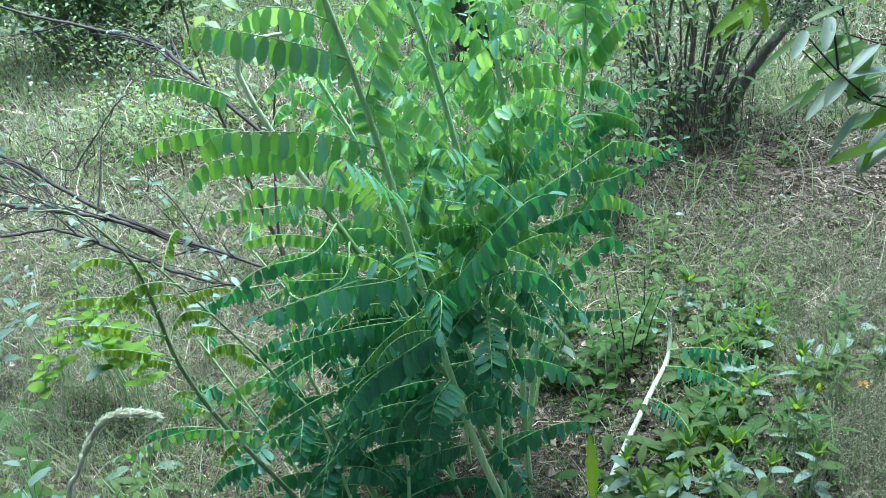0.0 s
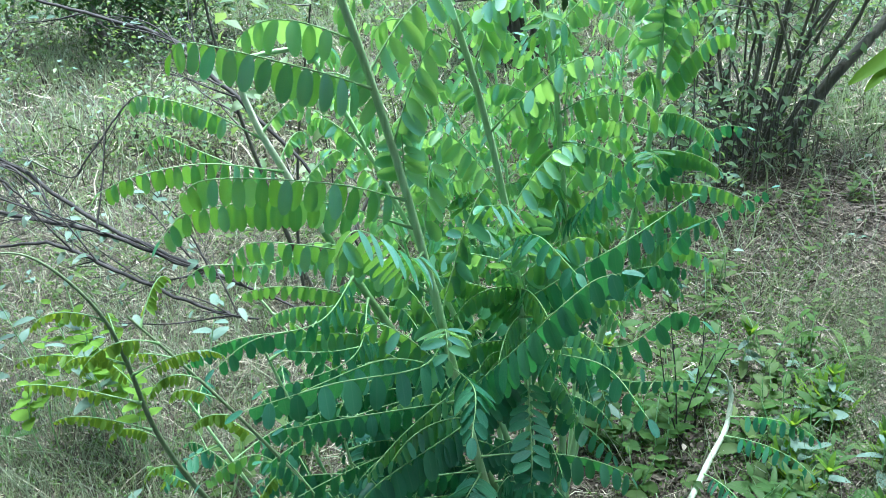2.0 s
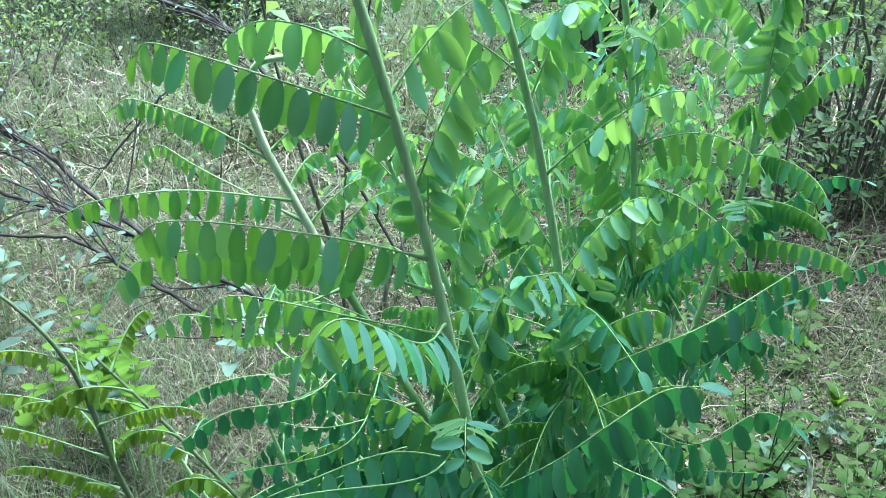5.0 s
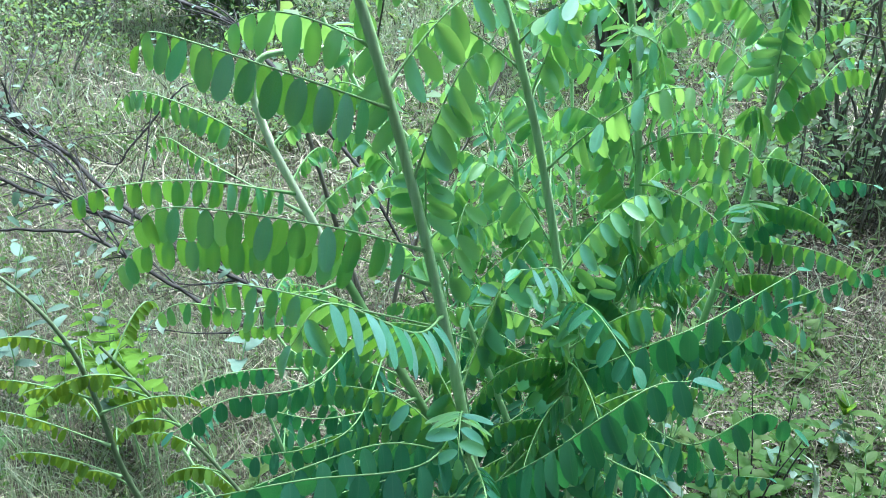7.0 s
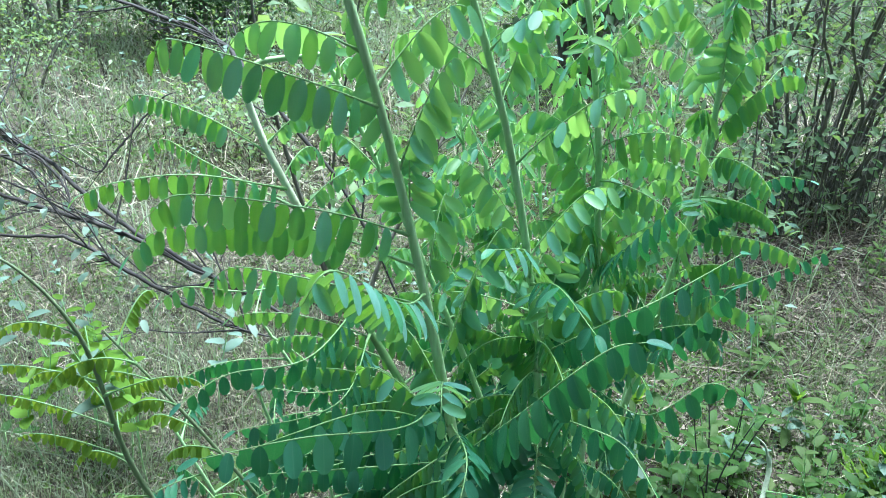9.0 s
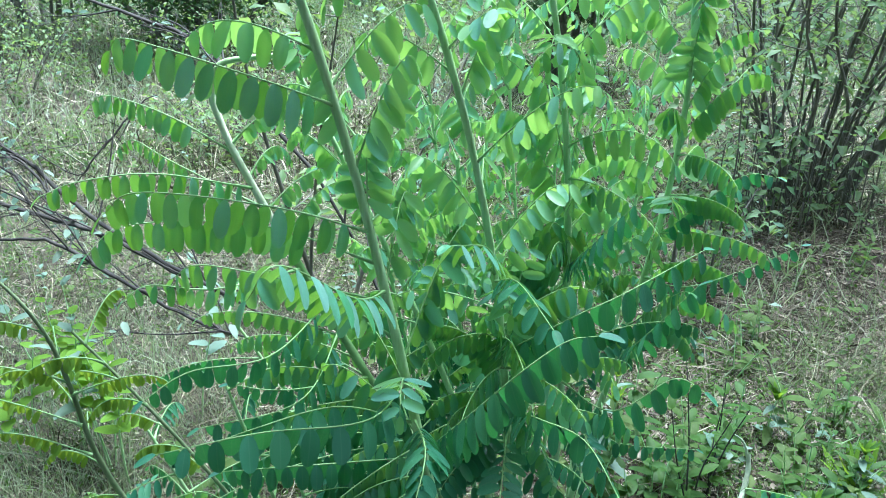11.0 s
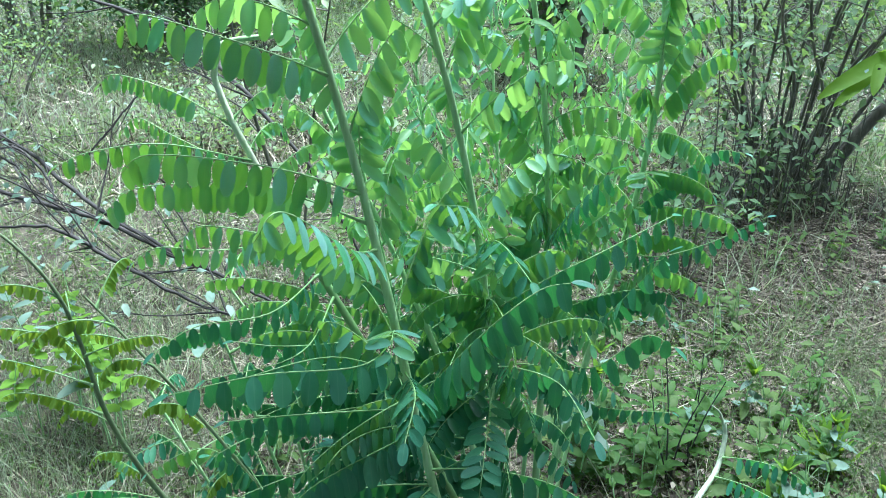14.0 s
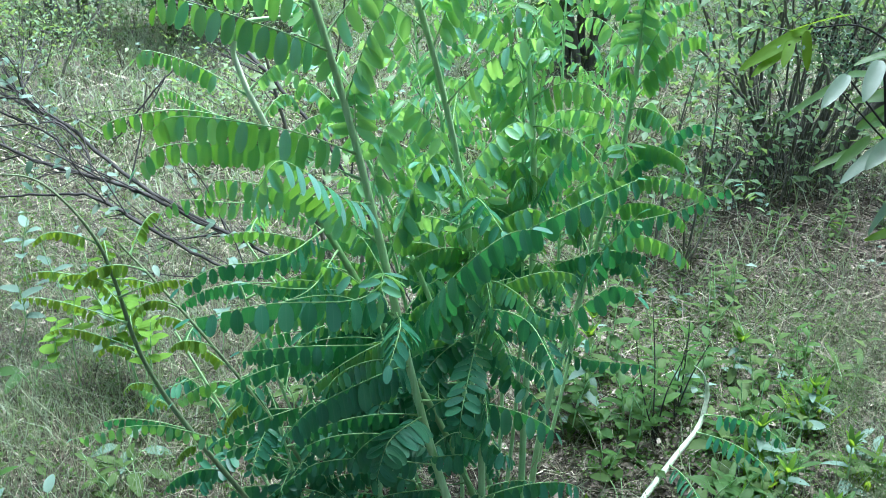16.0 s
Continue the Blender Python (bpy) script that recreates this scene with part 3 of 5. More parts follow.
shrub = thing("pea_shrub", (0.19, 1.38, 0.0), "tall leafy green wild shrub with feathered leaves on soil", "shrub")
stem_a = cubic_stem(0.246, -0.49, 0.407, -0.171, 1.21, -0.058)
stem_b = cubic_stem(0.169, -0.043, 0.091, -0.11, 1.354, -0.054)
stem_c = cubic_stem(0.245, -0.055, 0.149, -0.116, 1.51, 0.053)
stem_d = cubic_stem(0.264, 0.041, 0.34, -0.221, 1.662, 0.045)
stem_e = cubic_stem(0.20, -0.10, -0.24, 0.05, 1.46, -0.05)
stem_f = cubic_stem(0.14, -0.10, 0.0, 0.0, 1.72, -0.08)
bent = cubic_stem(0.1901, -0.0894, -0.568, 0.2636, 1.38, -0.05)
low = cubic_stem(-0.06, -0.2, -0.3, 0.0, 1.3, -0.1)
grow_stem(shrub, stem_a, -0.03, 1.5, 0.0082, 0.004)
grow_stem(shrub, stem_b, -0.03, 1.46, 0.0078, 0.0038)
grow_stem(shrub, stem_c, -0.03, 1.5, 0.0078, 0.004)
grow_stem(shrub, stem_d, -0.03, 1.45, 0.0076, 0.0038)
grow_stem(shrub, stem_e, -0.03, 1.2, 0.007, 0.003)
grow_stem(shrub, stem_f, -0.03, 0.95, 0.007, 0.004)
grow_stem(shrub, low, -0.03, 0.83, 0.0052, 0.0018, m_shoot, "thin olive side stem")
grow_stem(shrub, bent, -0.03, 0.9, 0.0064, 0.0056, m_rachis)


def bent_top():
    """The upper end of the snapped stem: pale, wilted, its tip bent flat to the side."""
    p = smooth_line([bent(0.895), bent(0.96), bent(1.02), bent(1.06), (-0.243, 1.33, 1.1), (-0.248, 1.33, 1.122), (-0.243, 1.33, 1.145)], 24)
    b = Buf()
    tube(b, p, np.linspace(0.0056, 0.0042, 24), 10, 0, 0.06)
    part("wilted_stem", b, [m_pale_stem], shrub, "pale wilted upper stem")
    q = smooth_line([p[-1] - [0.0, 0, 0.004], (-0.235, 1.332, 1.158), (-0.21, 1.335, 1.168), (-0.18, 1.34, 1.178), (-0.15, 1.345, 1.184)], 12)
    q[:, 2] += 0.006 * np.sin(np.linspace(0, 5, 12))
    b = Buf()
    tube(b, q, np.linspace(0.0044, 0.0034, 12), 8)
    part("wilted_tip", b, [m_stem], shrub, "snapped tip hanging sideways")


bent_top()

# Leaves that stand out, each by its joint on a stem and the place of its tip.
def named(base, tip, via, pairs, size, fold=70, bare=0.15, curl=0.12, loose=0.0, mature_shade=None):
    """A leaf that stands out: its stalk leaves the stem at base, bends through via and ends at tip."""
    # low leaves get the leaflets with shade in their colour
    pinnate_leaf(shrub, base, tip, pairs=pairs, size=size * 0.82, fold=fold, bare=bare, curl=curl, single=True, loose=loose, via=via, mature_shade=base[2] < 0.9 and tip[0] > -0.3 if mature_shade is None else mature_shade)


# the tiers that reach out over the dry grass, from the top down
named(stem_a(1.165), (-0.256, 1.1, 1.224), [(-0.09, 1.085, 1.2), (-0.19, 1.08, 1.231), (-0.24, 1.095, 1.237)], 11, 0.047, 74)
named(stem_a(1.29), (-0.19, 1.06, 1.35), [(-0.1, 1.08, 1.335)], 10, 0.045, 72)
named(bent(1.05), (-0.415, 1.33, 1.108), [(-0.296, 1.3, 1.105), (-0.385, 1.325, 1.122)], 12, 0.032, 78, 0.3)
named(bent(0.97), (-0.432, 1.405, 1.018), [(-0.33, 1.36, 1.025), (-0.4, 1.4, 1.04)], 12, 0.025, 78, 0.45)
named(bent(1.0), (-0.405, 1.17, 1.04), [(-0.273, 1.2, 1.062), (-0.36, 1.18, 1.056)], 13, 0.036, 76, 0.1)
named(stem_a(1.02), (-0.262, 1.045, 1.072), [(-0.088, 1.075, 1.075), (-0.22, 1.05, 1.096)], 10, 0.046, 74, 0.14)
named(stem_a(0.98), (-0.295, 1.06, 1.02), [(-0.12, 1.1, 1.045), (-0.255, 1.08, 1.047)], 11, 0.042, 76, 0.3)
named(bent(0.88), (-0.31, 1.14, 0.922), [(-0.2, 1.16, 0.935), (-0.279, 1.15, 0.94)], 11, 0.033, 76, 0.2)
named(stem_a(0.93), (-0.25, 1.15, 0.95), [(-0.07, 1.12, 0.965), (-0.196, 1.12, 0.985)], 10, 0.038, 72, 0.25)
named(stem_a(0.945), (-0.068, 0.9, 1.062), [(-0.004, 1.03, 1.0), (-0.045, 0.925, 1.084)], 12, 0.048, 48, 0.16)
named(bent(0.82), (-0.265, 1.065, 0.836), [(-0.14, 1.15, 0.852), (-0.22, 1.1, 0.856)], 11, 0.034, 74, 0.15)
named(stem_a(0.82), (-0.2, 0.955, 0.852), [(0.0, 1.04, 0.848), (-0.1, 0.98, 0.868)], 9, 0.047, 62, 0.2)
named(stem_a(0.755), (-0.175, 0.98, 0.836), [(-0.045, 1.1, 0.82), (-0.12, 1.02, 0.842)], 10, 0.042, 58, 0.2)
named(stem_a(0.70), (-0.2, 1.1, 0.712), [(-0.096, 1.1, 0.73)], 12, 0.036, 68, 0.2)
named(bent(0.78), (-0.22, 1.1, 0.775), [(-0.1, 1.13, 0.805)], 11, 0.034, 66, 0.2)
named(bent(0.7), (-0.2, 1.16, 0.80), [(-0.13, 1.17, 0.79)], 8, 0.028, 76, 0.3)
# those that come towards the open side
named(stem_a(0.705), (0.237, 1.048, 0.962), [(0.112, 1.06, 0.852), (0.16, 1.04, 0.918), (0.205, 1.05, 0.952)], 14, 0.049, 74, 0.12)
named(stem_c(0.585), (0.413, 1.28, 0.75), [(0.296, 1.31, 0.69), (0.371, 1.29, 0.762)], 12, 0.05, 74, 0.12)
named(stem_b(0.68), (0.277, 1.03, 0.765), [(0.19, 1.14, 0.79), (0.24, 1.1, 0.792)], 12, 0.045, 64, 0.12)
named(stem_b(0.775), (0.405, 1.36, 0.925), [(0.228, 1.25, 0.872), (0.289, 1.256, 0.906)], 12, 0.046, 72, 0.1)
named(stem_d(0.72), (0.618, 1.6, 0.835), [(0.43, 1.56, 0.77), (0.528, 1.61, 0.778)], 11, 0.038, 70, 0.1, 0.35)
named(stem_d(0.57), (0.42, 1.43, 0.835), [(0.351, 1.48, 0.705)], 10, 0.048, 66, 0.15)
named(stem_d(0.45), (0.49, 1.55, 0.45), [(0.335, 1.52, 0.482)], 12, 0.034, 72, 0.15)
named(stem_d(0.8), (0.575, 1.64, 0.938), [(0.45, 1.68, 0.855), (0.53, 1.68, 0.925)], 9, 0.036, 62, 0.1, 0.3)
named(stem_d(0.97), (0.585, 1.8, 1.08), [(0.49, 1.75, 1.035), (0.549, 1.8, 1.088)], 8, 0.038, 66, 0.15, 0.3)
named(stem_d(1.07), (0.53, 1.71, 1.165), [(0.48, 1.73, 1.14)], 7, 0.036, 66, 0.15, 0.3)
named(stem_c(1.1), (0.16, 1.42, 1.155), [(0.227, 1.47, 1.155), (0.195, 1.44, 1.182)], 7, 0.042, 70, 0.2)
named(stem_b(1.05), (0.134, 1.36, 1.18), [(0.078, 1.33, 1.13), (0.108, 1.38, 1.168)], 7, 0.038, 66, 0.3)
named(stem_c(0.8), (0.312, 1.36, 0.992), [(0.262, 1.42, 0.9)], 11, 0.045, 66, 0.08)
named(stem_b(0.9), (0.08, 1.12, 1.022), [(0.118, 1.2, 0.985)], 8, 0.044, 50, 0.15)
named(stem_b(0.89), (0.196, 1.12, 0.925), [(0.155, 1.2, 0.942)], 7, 0.042, 50, 0.2)
# the low ones round the foot
named(stem_a(0.76), (0.057, 0.98, 0.785), [(0.062, 1.04, 0.81)], 9, 0.046, 50, 0.25)
named(stem_a(0.66), (-0.108, 1.02, 0.628), [(0.024, 1.1, 0.692), (-0.067, 1.04, 0.667)], 13, 0.05, 64, 0.14)
named(stem_a(0.56), (0.02, 1.03, 0.543), [(0.037, 1.06, 0.597)], 12, 0.047, 24, 0.14)
named(stem_b(0.64), (0.137, 1.12, 0.57), [(0.142, 1.14, 0.622)], 11, 0.04, 20, 0.14)
named(stem_b(0.47), (0.22, 1.22, 0.45), [(0.19, 1.2, 0.495)], 9, 0.036, 56, 0.2)
named(stem_a(0.46), (0.09, 1.15, 0.498), [(0.14, 1.16, 0.5)], 7, 0.036, 60, 0.2)
named(low(0.36), (-0.572, 1.18, 0.45), [(-0.356, 1.23, 0.445), (-0.446, 1.2, 0.478)], 13, 0.034, 74, 0.1)
named(low(0.47), (-0.366, 1.18, 0.548), [(-0.27, 1.22, 0.565), (-0.312, 1.2, 0.576)], 8, 0.034, 76, 0.2)
named(low(0.42), (-0.265, 1.18, 0.59), [(-0.24, 1.22, 0.545)], 7, 0.034, 76, 0.2)
named(low(0.3), (-0.287, 1.18, 0.448), [(-0.245, 1.22, 0.43)], 7, 0.034, 76, 0.2)
# Further ones on the hidden and the outer stems.
MORE = [
    (stem_d(0.98), (0.54, 1.65, 1.095), 0.04, 0.05, 9, 0.036, 0.3),
    (stem_d(0.62), (0.43, 1.52, 0.78), 0.0, 0.03, 9, 0.038, 0.2),
    (stem_c(1.0), (0.36, 1.40, 1.03), 0.05, 0.04, 7, 0.042, 0.2),
    (low(0.24), (-0.30, 1.13, 0.30), 0.05, 0.02, 10, 0.036, 0.3),
    (bent(0.42), (-0.22, 1.15, 0.36), 0.05, 0.03, 11, 0.036, 0.25),
    (bent(0.5), (-0.27, 1.12, 0.52), 0.03, 0.02, 12, 0.035, 0.3),
    (bent(0.58), (-0.24, 1.14, 0.62), 0.03, 0.02, 12, 0.033, 0.3),
]
for base, tip, rise, hang, pairs, size, curl in MORE:
    pinnate_leaf(shrub, base, tip, rise, hang, pairs, size, 74, 0.18, curl, r=rng, mat=m_middle if base[2] > 0.6 else m_leaf_old_shade)


def fill_stem(plant, at, z0, z1, step, reach, size, shy, first, seed):
    """Leaves all the way up a stem, turning round it; shy thins those that come towards the front.
    Low leaves are long with many leaflets, high ones short with few hanging ones."""
    r = np.random.default_rng(seed)
    az, z = first, z0
    while z < z1:
        az += radians(137.5 + r.normal(0, 14))
        f = (z - z0) / (z1 - z0)
        front = -math.sin(az)
        high = z > 0.72
        if front < 0.25 or r.random() > shy:
            span = (reach * 0.78 if high else reach) * r.uniform(0.75, 1.1)
            fold = r.normal(68, 14)
            if front > 0.25:
                span *= 0.65
                fold = r.normal(38, 16)
            el = radians(r.normal(50 if high else 10, 18))
            base = at(z)
            d = np.array([math.cos(az) * math.cos(el), math.sin(az) * math.cos(el), math.sin(el)])
            pairs = int(r.integers(5, 9)) if high else int(r.integers(8, 12))
            tip = base + d * span - [0, 0, r.uniform(0.02, 0.11)]
            # leaf colour steps darker downwards: age, and shade put into the colour
            pinnate_leaf(plant, base, tip, 0.14 * span, 0.045 if high else 0.03, pairs, size * r.uniform(0.85, 1.12), fold, 0.24, 0.2, r=r, loose=0.8 if high else 0.4, mat=m_young if z > 0.86 or r.random() < 0.3 and high else m_middle if z > 0.66 else m_leaf_old_shade)
        z += step * (0.7 if high else 1.0) * r.uniform(0.7, 1.3)


fill_stem(shrub, stem_a, 0.3, 1.5, 0.042, 0.27, 0.038, 0.82, 2.2, 31)
fill_stem(shrub, stem_b, 0.54, 1.46, 0.034, 0.26, 0.038, 0.3, 1.3, 2)
fill_stem(shrub, stem_c, 0.55, 1.5, 0.034, 0.27, 0.039, 0.12, 2.1, 3)
fill_stem(shrub, stem_d, 0.55, 1.45, 0.034, 0.26, 0.038, 0.12, 0.9, 4)
fill_stem(shrub, stem_e, 0.3, 1.2, 0.042, 0.17, 0.03, 0.4, 2.9, 5)
fill_stem(shrub, stem_f, 0.4, 0.95, 0.03, 0.25, 0.034, 0.3, 0.2, 6)
fill_stem(shrub, bent, 0.2, 0.7, 0.032, 0.24, 0.035, 0.3, 1.9, 7)
fill_stem(shrub, low, 0.2, 0.5, 0.05, 0.2, 0.032, 0.3, 2.5, 8)


def side_fan(plant, at, zs, reach, toward, size, seed, mat=None):
    """A tier of long leaves that all lean out to one side of a stem."""
    r = np.random.default_rng(seed)
    for z in zs:
        base = at(z)
        az = toward + r.normal(0, 0.45)
        L = reach * r.uniform(0.75, 1.1)
        tip = base + [math.cos(az) * L, math.sin(az) * L, r.normal(0.02, 0.035)]
        pinnate_leaf(plant, base, tip, r.uniform(0.01, 0.05), r.uniform(0.015, 0.04), int(r.integers(10, 14)), size * r.uniform(0.85, 1.05), r.normal(70, 8), 0.18, 0.25, r=r, loose=0.7 if mat else 0.0, mat=mat or m_middle if z > 0.6 else m_leaf_old_shade)


side_fan(shrub, bent, np.linspace(0.35, 0.68, 6), 0.24, math.pi + 0.25, 0.034, 301)
side_fan(shrub, bent, np.linspace(0.42, 0.8, 12), 0.25, math.pi + 0.1, 0.027, 311)
side_fan(shrub, stem_a, np.linspace(0.4, 0.72, 7), 0.2, math.pi + 0.5, 0.03, 312)
side_fan(shrub, stem_b, np.linspace(0.6, 0.8, 5), 0.16, -0.6, 0.031, 313)
side_fan(shrub, stem_c, np.linspace(0.6, 0.78, 4), 0.16, 2.6, 0.031, 314)
side_fan(shrub, stem_b, np.linspace(0.5, 0.8, 7), 0.15, 3.6, 0.03, 315)
side_fan(shrub, stem_e, np.linspace(0.45, 0.75, 5), 0.22, math.pi, 0.033, 302)
side_fan(shrub, stem_a, np.linspace(1.03, 1.4, 4), 0.17, math.pi - 0.8, 0.027, 316, m_young)
side_fan(shrub, bent, np.linspace(0.92, 1.06, 4), 0.12, 0.9, 0.022, 317, m_young)
side_fan(shrub, stem_d, np.linspace(0.66, 0.95, 5), 0.18, -0.7, 0.036, 303)
side_fan(shrub, stem_c, np.linspace(0.55, 0.95, 4), 0.2, -1.0, 0.039, 304)
side_fan(shrub, stem_b, np.linspace(0.55, 0.75, 4), 0.22, -2.2, 0.036, 305)


def side_shoots(plant, count, seed):
    """Short leafy shoots crowding round the foot of the shrub."""
    r = np.random.default_rng(seed)
    for k in range(count):
        x, y = min(0.1, r.normal(0.0, 0.1)), r.uniform(1.26, 1.6)
        lx, ly = r.normal(-0.12, 0.24), r.normal(-0.05, 0.15)
        top = r.uniform(0.42, 0.76)
        at = lambda z, x=x, y=y, lx=lx, ly=ly: np.array([x + lx * z, y + ly * z, z])
        grow_stem(plant, at, -0.02, top, 0.0045, 0.0022)
        fill_stem(plant, at, 0.14 if x < 0.08 else 0.36, top, 0.036, 0.22, 0.033, 0.25, r.uniform(0, 6), 200 + seed + k)


side_shoots(shrub, 11, 5)


def back_shoots(plant, seed):
    """Thin young shoots behind the main stems, feathered with small leaves to the top."""
    r = np.random.default_rng(seed)
    for x0, y0, x1, y1, top in ((0.1, 1.6, 0.0, 1.7, 1.12), (0.18, 1.7, 0.13, 1.85, 1.28), (0.28, 1.75, 0.3, 1.9, 1.2), (0.06, 1.5, -0.08, 1.5, 1.02), (0.3, 1.8, 0.43, 1.95, 1.15), (0.2, 1.6, 0.22, 1.62, 1.05)):
        at = lambda z, a=x0, b=y0, c=x1, d=y1, h=top: np.array([a + (c - a) * z / h + 0.015 * math.sin(4 * z), b + (d - b) * z / h, z])
        grow_stem(plant, at, -0.02, top, 0.005, 0.002)
        z = 0.55
        while z < top:
            az, L = r.uniform(-0.9, math.pi + 0.9), r.uniform(0.09, 0.17)
            d = np.array([math.cos(az), math.sin(az), r.uniform(0.2, 1.0)])
            pinnate_leaf(plant, at(z), at(z) + d * L, 0.03, 0.045, int(r.integers(6, 11)), r.uniform(0.024, 0.033), r.normal(62, 16), 0.22, 0.25, r=r, loose=0.9, mat=m_young if z > 0.75 else m_middle)
            z += r.uniform(0.016, 0.034)


back_shoots(shrub, 77)


def young_head(plant, at, zs, reach, size, seed):
    """Yellow-green young leaves with rolled tips on a leaning shoot."""
    r = np.random.default_rng(seed)
    for k, z in enumerate(zs):
        az = math.pi * (1.0 + 0.25 * (-1) ** k) + r.normal(0, 0.35) if r.random() < 0.7 else r.uniform(0, 6.28)
        base = at(z)
        L = reach * r.uniform(0.7, 1.1)
        d = np.array([math.cos(az), math.sin(az) * 0.6, r.uniform(-0.25, 0.3)])
        pinnate_leaf(plant, base, base + d * L, r.uniform(0.01, 0.04), r.uniform(0.02, 0.045), int(r.integers(9, 13)), size * r.uniform(0.85, 1.1), 66, 0.25, 0.5, r=r, loose=0.6, mat=m_shoot_leaf)


young_head(shrub, low, [0.52, 0.58, 0.63, 0.67, 0.71, 0.75, 0.78, 0.81], 0.13, 0.02, 11)

shoot = thing("pea_shoot", (-0.2, 1.33, 0.0), "leaning young shoot with yellow-green feathered leaves beside the shrub", "shoot")
SHOOT_LINE = smooth_line([(-0.2, 1.33, -0.03), (-0.28, 1.29, 0.2), (-0.365, 1.25, 0.41), (-0.406, 1.225, 0.532), (-0.431, 1.21, 0.641), (-0.441, 1.2, 0.759), (-0.452, 1.19, 0.84), (-0.483, 1.18, 0.909), (-0.525, 1.17, 0.955), (-0.58, 1.16, 0.965)], 60)


def on_shoot(z):
    return np.array([np.interp(z, SHOOT_LINE[:, 2], SHOOT_LINE[:, c]) for c in range(3)])


def shoot_stem():
    b = Buf()
    tube(b, SHOOT_LINE, np.linspace(0.006, 0.0012, 60), 9, 0, 0.04)
    part("stem", b, [m_shoot], shoot)


shoot_stem()
young_head(shoot, on_shoot, [0.4, 0.48, 0.55, 0.61, 0.66, 0.71, 0.76, 0.8, 0.84], 0.11, 0.017, 12)
for base, tip in (((-0.44, 1.2, 0.76), (-0.6, 1.19, 0.77)), ((-0.435, 1.2, 0.69), (-0.63, 1.2, 0.72)), ((-0.43, 1.2, 0.64), (-0.56, 1.17, 0.68)), ((-0.44, 1.2, 0.74), (-0.30, 1.2, 0.77))):
    pinnate_leaf(shoot, base, tip, 0.015, 0.03, 12, 0.019, 70, 0.3, 0.5, loose=0.6, mat=m_shoot_leaf)

pinnate_leaf(shoot, on_shoot(0.44), (-0.524, 1.2, 0.474), 0.02, 0.02, 7, 0.03, 74, 0.12, 0.4, loose=0.4)
pinnate_leaf(shoot, on_shoot(0.5), (-0.464, 1.22, 0.552), 0.0, 0.02, 7, 0.016, 66, 0.4, 0.5, young=True, loose=0.5)
pinnate_leaf(shoot, on_shoot(0.33), (-0.42, 1.2, 0.335), 0.03, 0.02, 8, 0.028, 70, 0.15, 0.3, loose=0.4)


# ---- broken pale stalk lying over ----
def pale_stalk():
    t = thing("broken_stalk", (0.40, 1.42, 0.0), "pale peeled broken plant stalk leaning low over weeds", "stalk")
    p = smooth_line([(0.395, 1.40, 0.0), (0.50, 1.56, 0.05), (0.615, 1.74, 0.075), (0.68, 1.83, 0.1), (0.70, 1.87, 0.16), (0.697, 1.88, 0.2)], 26)
    b = Buf()
    k = np.arange(26)
    tube(b, p, np.linspace(0.0074, 0.0052, 26) * (1 + 0.1 * np.sin(k * 2.2) * (k > 12)), 9, 0, 0.05)
    part("stem", b, [m_peeled], t)
    q = smooth_line([p[-1] + [0, 0, -0.01], (0.685, 1.885, 0.225), (0.66, 1.88, 0.25)], 8)
    b = Buf()
    tube(b, q, np.linspace(0.004, 0.0012, 8), 6)
    part("tip", b, [m_peeled], t, "thin frayed stalk end")
    t["base"] = [0.40, 1.42, 0.0]
    for base, tip in ((p[14], (0.80, 1.62, 0.14)), (p[17], (0.84, 1.7, 0.17)), (p[9], (0.62, 1.45, 0.16))):
        pinnate_leaf(t, base, tip, 0.03, 0.03, 8, 0.036, 55, 0.2, 0.2)


pale_stalk()


# ---- shrubs and saplings behind ----
def branching(base, count, spreadr, lean, height, r0, seed, crook=0.05):
    """Stems that rise from one stool and fan out."""
    r = np.random.default_rng(seed)
    lines = []
    for k in range(count):
        az = 2 * np.pi * k / count + r.normal(0, 0.4)
        ln = min(abs(r.normal(lean, lean * 0.5)), 0.6)
        h = height * r.uniform(0.65, 1.05)
        o = np.array([base[0] + spreadr * math.cos(az) * r.uniform(0.2, 1), base[1] + spreadr * math.sin(az) * r.uniform(0.2, 1), base[2] - 0.04])
        pts = [o]
        d = np.array([math.cos(az) * ln * 0.6, math.sin(az) * ln * 0.6, 1.0])
        for s in range(5):
            d = unit(d + np.array([math.cos(az) * ln * 0.14, math.sin(az) * ln * 0.14, 0]) + r.normal(0, crook, 3))
            d[2] = max(d[2], 0.72)
            pts.append(pts[-1] + d * h / 5)
        lines.append((smooth_line(pts, 22), r0 * r.uniform(0.55, 1.15)))
    return lines


def twigs_of(line, radius, r, n, length):
    out = []
    for k in range(n):
        i = int(r.integers(6, len(line) - 1))
        d = unit(np.array([r.normal(), r.normal(), r.uniform(0.1, 1.0)]))
        p = line[i]
        pts = [p, p + d * length * 0.5 + r.normal(0, 0.02, 3), p + d * length + r.normal(0, 0.04, 3)]
        out.append((smooth_line(pts, 8), radius * 0.35))
    return out


